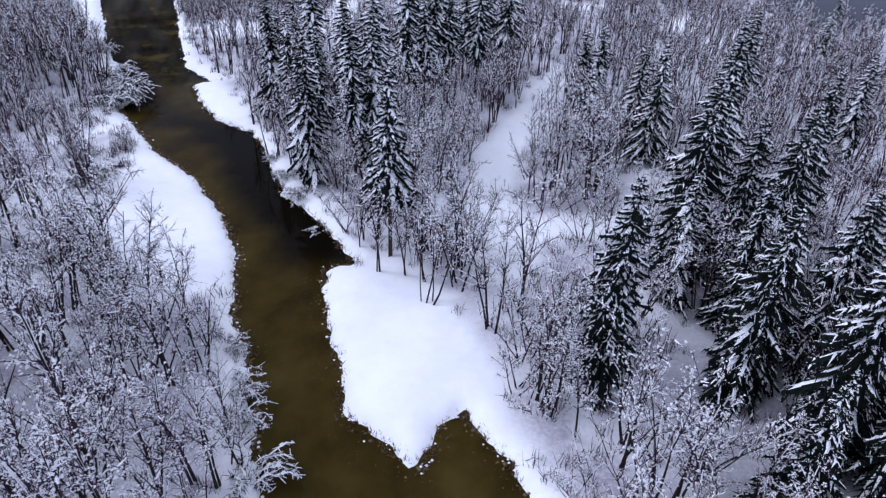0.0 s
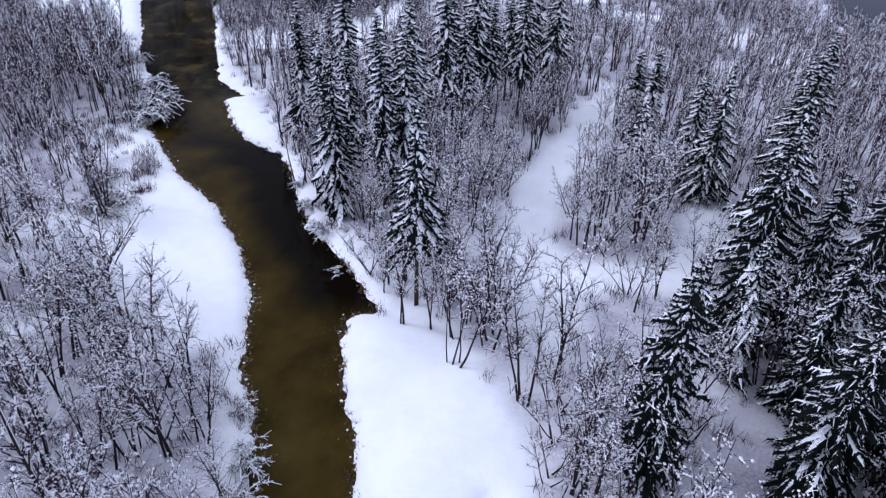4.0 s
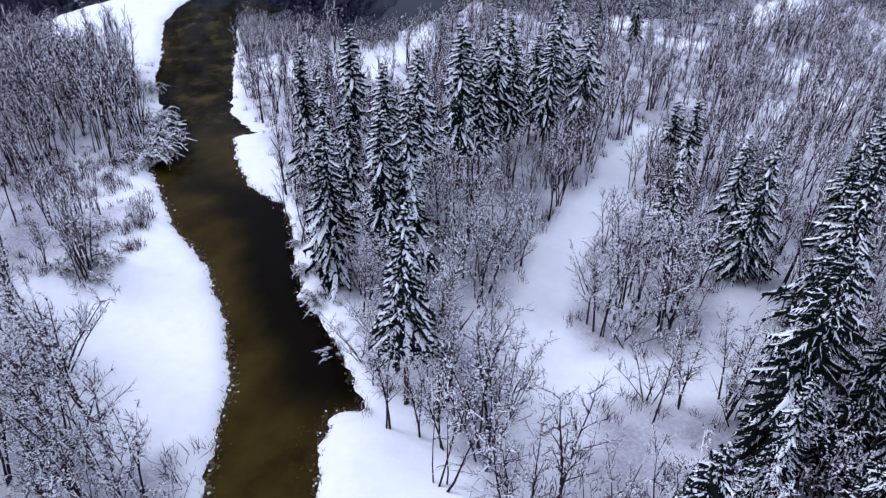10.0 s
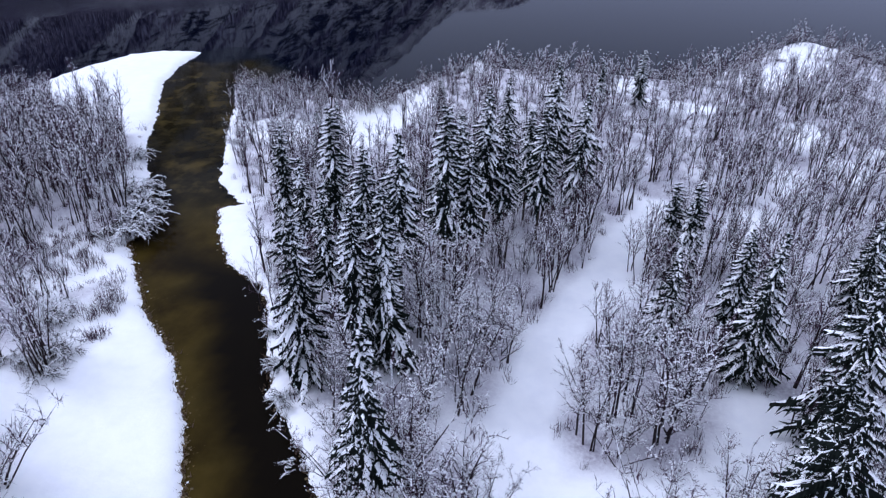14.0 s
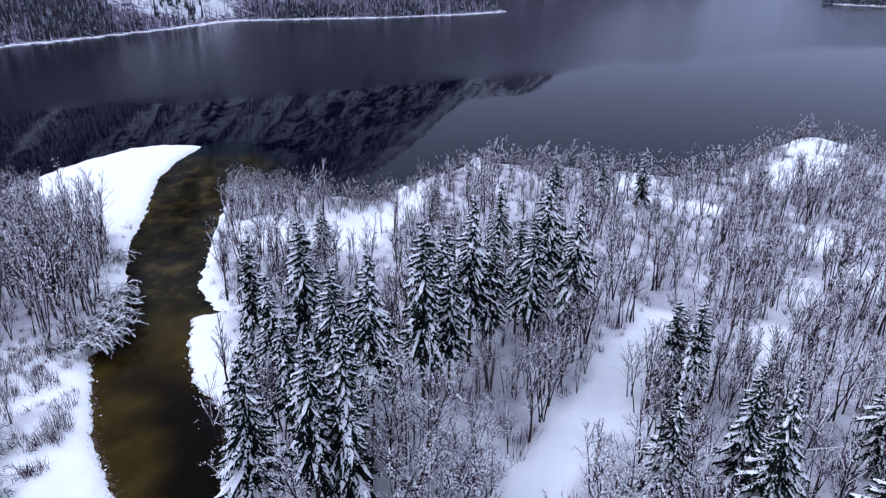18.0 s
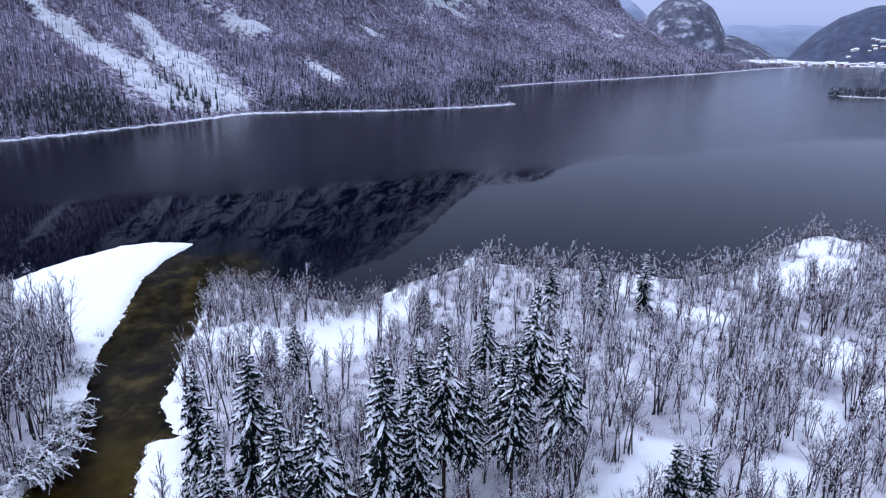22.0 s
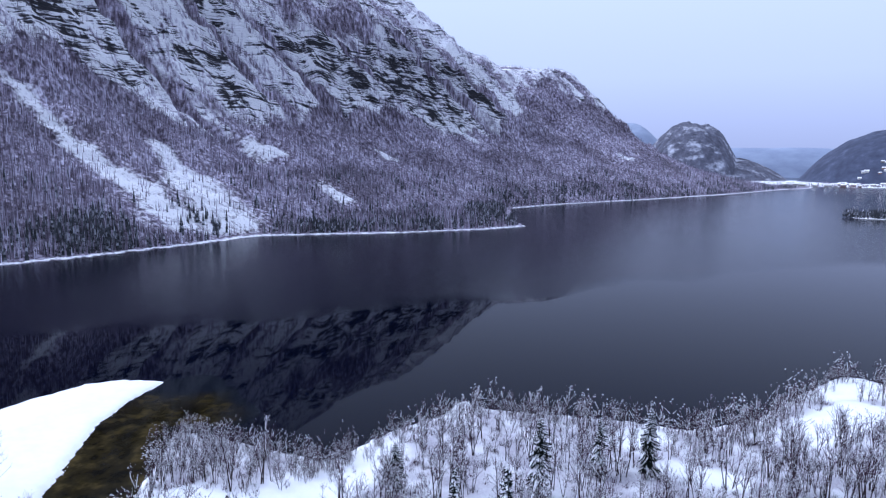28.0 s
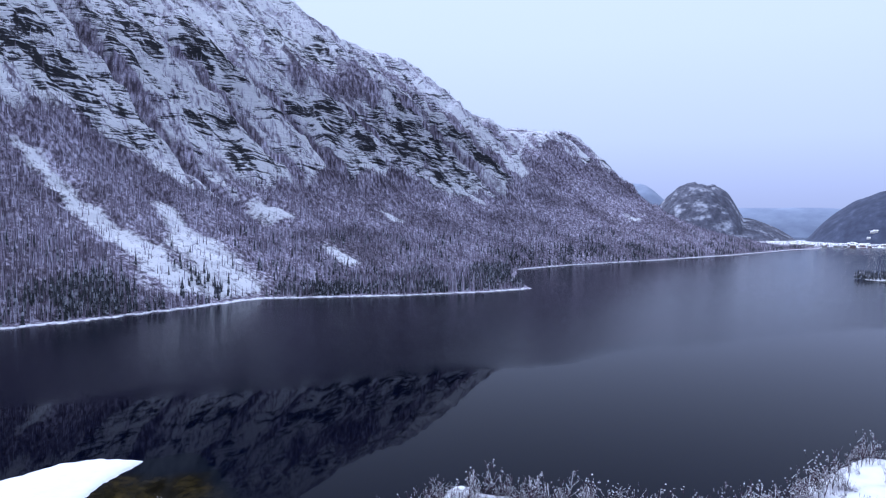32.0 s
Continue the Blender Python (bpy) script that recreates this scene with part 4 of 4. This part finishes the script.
# snow lumps and stones along the water's edge
rng = np.random.default_rng(15)
lumps, stones = [], []
for line in (LEFT_BANK, RIGHT_BANK, SHORE[4:22]):
    for (x0, y0), (x1, y1) in zip(line, line[1:]):
        count = 0 if (x0, y0) == (-128, 237) or (y0 > 195 and x0 < -90) else int(math.hypot(x1 - x0, y1 - y0) * (3.6 if y0 < 70 else 2.4 if y0 < 130 else 1.0))
        for _ in range(count):
            f = rng.random()
            qx, qy = x0 + (x1 - x0) * f + rng.normal(0, 0.45), y0 + (y1 - y0) * f + rng.normal(0, 0.45)
            if rng.random() < 0.5:
                lumps.append((qx, qy, rng.uniform(-0.05, 0.2), rng.uniform(0.08, 0.24)))
            else:
                stones.append((qx, qy, rng.uniform(-0.05, 0.1), rng.uniform(0.1, 0.3)))
# the far bank's foot is stony where the current cuts it
for (x0, y0), (x1, y1) in zip(LEFT_BANK, LEFT_BANK[1:]):
    if 30 < y0 < 108:
        for _ in range(int(math.hypot(x1 - x0, y1 - y0) * 9)):
            f = rng.random()
            stones.append((x0 + (x1 - x0) * f + abs(rng.normal(0.1, 0.5)), y0 + (y1 - y0) * f + rng.normal(0, 0.3), rng.uniform(-0.08, 0.06), rng.uniform(0.08, 0.26)))
tagged(new("bank_snow", mesh("bank_snow", *clods(lumps), SNOW_BOUGH)), "lumps of snow and ice along the banks", "snow", kind="stuff")
tagged(new("bank_stones", mesh("bank_stones", *clods(stones), STONE)), "small wet stones at the water's edge", "stones", kind="stuff")

# ---- the far side of the lake ----
FAR_SHORE = np.array([(-900, -300), (-620, 0), (-460, 220), (-385, 380), (-366, 430), (-345, 510), (-334, 592), (-230, 668), (-165, 730), (-127, 790), (-165, 880), (-207, 1065),
                      (-149, 1214), (-30, 1428), (147, 1784), (329, 2229), (430, 2400), (470, 2560), (330, 2800), (0, 3200)], float)
BEYOND = np.concatenate([FAR_SHORE, [(-2500, 3200), (-2500, -300)]])
FOOT = np.array([(-900, -300), (-620, 0), (-470, 220), (-392, 380), (-352, 560), (-318, 760), (-268, 960), (-165, 1214), (-45, 1428), (120, 1784), (290, 2229), (330, 2420), (260, 2600), (60, 2850), (-300, 3200)], float)
HIGH = np.concatenate([FOOT, [(-2500, 3200), (-2500, -300)]])
RIDGE_S = [0, 300, 500, 650, 800, 950, 1100, 1250, 1400, 1550, 1700, 1850, 2000, 2150, 2300, 2450, 2700]
RIDGE_H = [900, 900, 860, 760, 640, 600, 600, 720, 565, 482, 300, 335, 330, 220, 90, 30, 10]


# gullies that run straight down the slope: place along the shore, half width, depth
GULLIES = [(560, 9, 8), (664, 13, 16), (720, 8, 8), (842, 10, 10), (968, 13, 16), (1150, 10, 10), (1350, 16, 14), (1455, 10, 9), (1600, 48, 42), (1760, 14, 10), (1880, 18, 12)]


def fold(value, period):
    """A zigzag between 0 and 1."""
    return np.abs((value / period) % 1.0 * 2 - 1)


def mountain_side(x, y):
    """Height, distance inland from the shore, distance up from the foot, place along the shore."""
    pts = np.stack([x, y], 1)
    shore = edge_distance(pts, FAR_SHORE, False) * np.where(inside(pts, BEYOND), 1, -1)
    d = edge_distance(pts, FOOT, False) * np.where(inside(pts, HIGH), 1, -1)
    up = np.maximum(d, 0)
    s = 0.22 * x + 0.975 * y + 6 * waves(x, y, 30, 120, 2)
    rib = waves(s, up * 0.10, 31, 150, 4)
    cap = np.interp(s, RIDGE_S, RIDGE_H) + 14 * waves(x, y, 33, 260, 3)
    rise = 0.36 * np.minimum(up, 120) + 0.55 * np.clip(up - 120, 0, 130) + 0.86 * np.clip(up - 250, 0, 330) + 0.82 * np.clip(up - 580, 0, None)
    rise = rise * np.interp(s, [1600, 1800, 1900, 2330, 2700], [1, 1.15, 1.1, 0.15, 0.15])
    rise = rise + np.clip(up - 30, 0, 500) * 0.035 * rib + np.clip(up / 250, 0, 1) * 5 * waves(x, y, 35, 50, 4)
    crag = np.clip((up - 200) / 120, 0, 1) * np.clip(0.6 + waves(x, y, 37, 240, 2), 0.1, 1.3)
    c = s + 0.1 * up
    wob = 7 * waves(x, y, 40, 90, 3)
    for s0, half, deep in GULLIES:
        rise = rise - deep * np.clip((up - 90) / 160, 0, 1.6) * np.exp(-((s - s0 + wob) / half) ** 2)
    rise = rise + crag * (9 * fold(c + 12 * waves(x, y, 36, 110, 3), 52.0) + 4 * fold(c * 1.1 + 0.3 * up + 7 * waves(x, y, 38, 60, 3), 21.0) + 5 * fold(rise + 0.35 * s + 8 * waves(x, y, 39, 70, 3), 23.0) - 9)
    soft = 26.0
    low = np.minimum(rise, cap)
    z = low - soft * np.log1p(np.exp(-np.abs(rise - cap) / soft)) + 0.693 * soft * np.exp(-up / 120) * np.clip(up / 80, 0, 1)
    flat = 0.6 + 0.05 * np.clip(shore, 0, 160)
    z = np.where(shore > 0, np.maximum(z * (up > 0), 0) + flat, np.maximum(shore * 0.3, -3))
    return z, shore, up, s


mstep = 5.0
mx, my = np.arange(-1350, 470, mstep), np.arange(120, 2700, mstep)
X, Y = np.meshgrid(mx, my)
x, y = X.ravel(), Y.ravel()
z, shore, up, s = mountain_side(x, y)
strata = z + 0.12 * s
# the upper face leans out over the lake
lean = np.clip((up - 180) / 420, 0, 1)
lean = 1 - 0.22 * lean * lean * (3 - 2 * lean) * np.interp(s, [400, 900, 1450, 1640], [0.5, 1, 1, 0])
x, y, z = 18 + lean * (x - 18), 77 + lean * (y - 77), 69 + lean * (z - 69)
verts = np.column_stack([x, y, z])
w = len(mx)
cell = (np.arange(len(my) - 1)[:, None] * w + np.arange(w - 1)[None]).ravel()
faces = np.stack([cell, cell + 1, cell + 1 + w, cell + w], 1)
faces = faces[verts[faces, 2].max(1) > -1]
me = mesh("mountain", verts, faces, ROCKFACE, True)
# avalanche runs: place along the shore at the foot, drift uphill, from, to, half width
RUNS = [(446, 0.0, 6, 300, 15), (452, 0.03, 60, 150, 15), (513, 0.14, 60, 200, 17), (490, 0.32, -4, 130, 36), (705, -0.02, 140, 215, 24), (686, 0.15, 14, 84, 16), (888, 0.25, 132, 192, 14), (640, 0.0, 240, 330, 9), (740, 0.0, 420, 520, 11), (1250, -0.1, 200, 300, 8), (1690, 0.0, 150, 200, 10), (1740, 0.1, 165, 205, 14)]
run = np.zeros_like(z)
wob = waves(x, y, 45, 40, 3)
for s0, k, a, b, half in RUNS:
    off = np.abs(s - s0 - k * up + 5 * wob)
    run = np.maximum(run, np.clip(1.3 - 0.75 * off / (half * np.clip(1.2 - 0.5 * (up - a) / (b - a), 0.3, 1.3)), 0, 1) * np.clip((up - a) / 12, 0, 1) * np.clip((b - up) / 30, 0, 1))
run = np.maximum(run, ((shore > 0) & (shore < 5) & ~((y > 795) & (y < 1075) & (x < -130))).astype(float))
treeline = np.interp(s, [400, 490, 535, 580, 615, 650, 700, 830, 970, 1090, 1174, 1300, 1454, 1520, 1560, 1700, 1850, 2000], [335, 325, 300, 262, 205, 185, 215, 235, 262, 272, 232, 235, 290, 300, 420, 400, 330, 300])
stone = np.clip((up - treeline + 16 * waves(x, y, 43, 80, 3)) / 40, 0, 1)
# craggy rock: place along the shore, height up the slope, and how far it reaches both ways
CRAGS = [(520, 440, 45, 60), (569, 395, 35, 50), (628, 375, 22, 60), (593, 299, 22, 18), (560, 520, 60, 50), (700, 480, 26, 70), (758, 362, 34, 28), (794, 300, 62, 34), (760, 560, 50, 40), (880, 520, 40, 70),
         (1073, 400, 70, 62), (996, 307, 26, 26), (1180, 350, 50, 60), (1276, 380, 70, 85), (1233, 280, 50, 28), (1420, 440, 50, 60), (1400, 330, 30, 50), (1180, 660, 90, 40), (1850, 300, 40, 60), (1930, 330, 40, 40)]
crag = np.zeros_like(z)
ragged = 0.35 * waves(x, y, 47, 60, 4)
for s0, u0, rs, ru in CRAGS:
    crag = np.maximum(crag, np.clip(1.35 - 0.75 * np.hypot((s - s0) / rs, (up - u0) / ru) + ragged, 0, 1))
# woods that climb the gullies and hang on the upper slope
belt = np.clip(1.3 - np.hypot((s - 1200) / 150, (up - 545) / 62) + ragged, 0, 1)
for s0, half, deep in GULLIES:
    belt = np.maximum(belt, (deep > 8) * np.clip(1.6 - np.abs(s - s0 + 7 * waves(x, y, 40, 90, 3)) / (half * 1.1) + ragged, 0, 1) * np.clip((620 - up) / 80, 0, 1) * np.where(s0 == 1600, 0.7, 1.0))
belt = np.maximum(belt, np.clip(0.75 * waves(s, up * 0.5, 48, 110, 3) - 0.1, 0, 0.8) * (1 - crag))
crag = crag * (1 - 0.8 * belt)
col = np.column_stack([run, stone, crag, belt * stone])
attr = me.color_attributes.new("cover", "FLOAT_COLOR", "POINT")
attr.data.foreach_set("color", col.astype(np.float32).ravel())
flow = me.attributes.new("flow", "FLOAT_VECTOR", "POINT")
flow.data.foreach_set("vector", np.column_stack([s, up, strata + 6 * waves(x, y, 49, 90, 3)]).astype(np.float32).ravel())
tagged(new("mountain", me), "steep snowy mountainside with rock ledges and avalanche runs", "mountain", kind="structure")

# woods on the slopes
spike = (np.array([[0.55, 0, 0], [-0.28, 0.48, 0], [-0.28, -0.48, 0], [0, 0, 10.0]]), np.array([[0, 1, 3], [1, 2, 3], [2, 0, 3]]))
cv, cf = [], []
for zz, rr, top in ((0.8, 1.9, 5), (2.8, 1.7, 7.5), (5.2, 1.4, 10), (7.8, 1.05, 12.5), (10.5, 0.7, 15.5)):
    b = len(cv)
    cv += [(rr * math.cos(k * 1.257), rr * math.sin(k * 1.257), zz) for k in range(5)] + [(0, 0, top)]
    cf += [[b + k, b + (k + 1) % 5, b + 5] for k in range(5)]
cone = (np.array(cv), np.array(cf))
rng = np.random.default_rng(51)
away = np.hypot(x, y)
weight = np.where(shore > 8, np.where(run < 0.25, 1, 0.12), 0) * np.where(shore > 8, np.clip(1.0 - stone + 0.5 * belt, 0.015, 1), 0) * np.clip(900 / away, 0.3, 2.0) ** 1.6 * (up < 640) * (s < 2450)
pick = rng.choice(len(x), 66000, p=weight / weight.sum())
px, py = x[pick] + rng.uniform(-3, 3, len(pick)), y[pick] + rng.uniform(-3, 3, len(pick))
rows = np.column_stack([px, py, z[pick] - 1.5, rng.uniform(0, 6.28, len(pick)), rng.uniform(0.6, 1.15, len(pick)), np.zeros(len(pick))])
scatter("slope_woods", "leafless woods on the lower mountainside", "trees", [(spike,)], rows, [("crowns", FAR_TREE)])
patchy = np.clip(0.5 + waves(x, y, 53, 90, 3), 0, 1.5)
weight = weight * (up < 110) * (patchy * (0.5 + 3 * (shore < 60)) + 0.02)
pick = rng.choice(len(x), 4200, p=weight / weight.sum())
px, py = x[pick] + rng.uniform(-3, 3, len(pick)), y[pick] + rng.uniform(-3, 3, len(pick))
rows = np.column_stack([px, py, z[pick] - 1.0, rng.uniform(0, 6.28, len(pick)), rng.uniform(0.4, 0.95, len(pick)), np.zeros(len(pick))])
scatter("shore_spruces", "snowy spruces along the far shore", "trees", [(cone,)], rows, [("crowns", FAR_SPRUCE)])

# hills at the head of the lake
def hill(name, label, cx, cy, rx, ry, top, seed, mat, n=90, power=1.6):
    u = np.linspace(-1, 1, n)
    U, V = np.meshgrid(u, u)
    r = np.hypot(U, V)
    hx, hy = cx + U * rx, cy + V * ry
    hz = top * np.clip(1 - np.clip(r, 0, 1) ** power, 0, 1) * (1 + 0.035 * waves(hx.ravel(), hy.ravel(), seed, rx * 0.6, 5).reshape(n, n)) - 2
    c = (np.arange(n - 1)[:, None] * n + np.arange(n - 1)[None]).ravel()
    ob = new(name, mesh(name, np.column_stack([hx.ravel(), hy.ravel(), hz.ravel()]), np.stack([c, c + 1, c + 1 + n, c + n], 1), mat, True))
    return tagged(ob, label, "hill", kind="structure")


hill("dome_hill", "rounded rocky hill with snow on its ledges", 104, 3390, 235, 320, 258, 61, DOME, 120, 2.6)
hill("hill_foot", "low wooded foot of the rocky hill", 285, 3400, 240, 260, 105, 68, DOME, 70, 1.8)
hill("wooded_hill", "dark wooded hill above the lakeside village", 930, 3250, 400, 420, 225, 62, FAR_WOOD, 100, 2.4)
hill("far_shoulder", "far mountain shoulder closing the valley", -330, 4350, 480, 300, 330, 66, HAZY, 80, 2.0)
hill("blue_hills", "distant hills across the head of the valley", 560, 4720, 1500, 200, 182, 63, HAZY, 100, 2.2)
hill("valley_floor", "snowy valley floor at the head of the lake", 720, 3120, 800, 520, 7, 64, SNOW_GROUND, 60, 4)
hill("islet", "small wooded islet in the lake", 300, 1110, 62, 30, 3.2, 65, SNOW_GROUND, 40, 3)
rng = np.random.default_rng(71)
rows = []
for _ in range(260):
    a, r = rng.uniform(0, 6.28), math.sqrt(rng.random()) * 0.93
    rows.append((300 + 62 * r * math.cos(a), 1110 + 30 * r * math.sin(a), 0.6, a, rng.uniform(0.5, 0.9), 0))
scatter("islet_spruces", "dark spruces covering the islet", "trees", [(cone,)], rows, [("crowns", FAR_SPRUCE)])

# the village and its trees on the valley floor
rows = []
for i in range(2000):
    qx, qy = rng.uniform(250, 900), (rng.uniform(2640, 3100) if i % 4 else 2620 + abs(rng.normal(0, 40)))
    rows.append((qx, qy, 1.0, 0, rng.uniform(0.7, 1.3), 0))
scatter("valley_trees", "bare trees about the far village", "trees", [(spike,)], rows, [("crowns", FAR_TREE)])


def box(x0, y0, z0, x1, y1, z1):
    v = np.array([(x, y, z) for z in (z0, z1) for y in (y0, y1) for x in (x0, x1)], float)
    return v, np.array([[0, 2, 3, 1], [4, 5, 7, 6], [0, 1, 5, 4], [1, 3, 7, 5], [3, 2, 6, 7], [2, 0, 4, 6]])


def house_meshes(w, d, h, roof):
    v = np.array([(-w / 2 - 0.6, -d / 2 - 0.6, h - 0.1), (w / 2 + 0.6, -d / 2 - 0.6, h - 0.1), (w / 2 + 0.6, d / 2 + 0.6, h - 0.1), (-w / 2 - 0.6, d / 2 + 0.6, h - 0.1), (-w / 2 - 0.6, 0, h + roof), (w / 2 + 0.6, 0, h + roof)])
    f = [[0, 1, 5, 4], [2, 3, 4, 5], [0, 4, 3], [1, 2, 5], [3, 2, 1, 0]]
    panes = [mesh("window", *box(k * w / 4 - 0.7, -d / 2 - 0.05, s * 3 + 1, k * w / 4 + 0.7, -d / 2 + 0.1, s * 3 + 2.4), GLASS) for s in range(max(1, int(h / 3))) for k in (-1, 0, 1)]
    return mesh("wall", *box(-w / 2, -d / 2, -1, w / 2, d / 2, h), PLASTER), mesh("roof", v, f, SNOW_BOUGH), panes


HOUSES = [house_meshes(12, 9, 6, 4), house_meshes(16, 10, 6, 4.5), house_meshes(22, 12, 9, 4)]
for i in range(76):
    if i < 56:
        qx = rng.uniform(290, 760)
        qy = 2620 + abs(rng.normal(0, 90)) + 0.05 * (qx - 300)
        qz = float(7 * max(0.0, 1 - min(1.0, math.hypot((qx - 720) / 800, (qy - 3120) / 520)) ** 4) - 2.2)
    else:
        # terraces on the wooded hill
        qx, qy = rng.uniform(620, 860), rng.uniform(2885, 2960)
        qz = 225 * max(0.02, 1 - math.hypot((qx - 930) / 400, (qy - 3250) / 420) ** 2.4) - 3.5
    wall, roof, panes = HOUSES[i % 3]
    root = new("house")
    tagged(root, "far village house with a snowy gabled roof", "house", "houses of the far village")
    body = part("wall", wall, root)
    part("roof", roof, root, "snow-covered gabled roof")
    for q in panes:
        part("window", q, body)
    root.matrix_basis = pose(qx, qy, max(qz, 0.4), 0, 0, rng.uniform(-25, 25)) @ Matrix.Diagonal((0.75, 0.75, 0.75, 1))
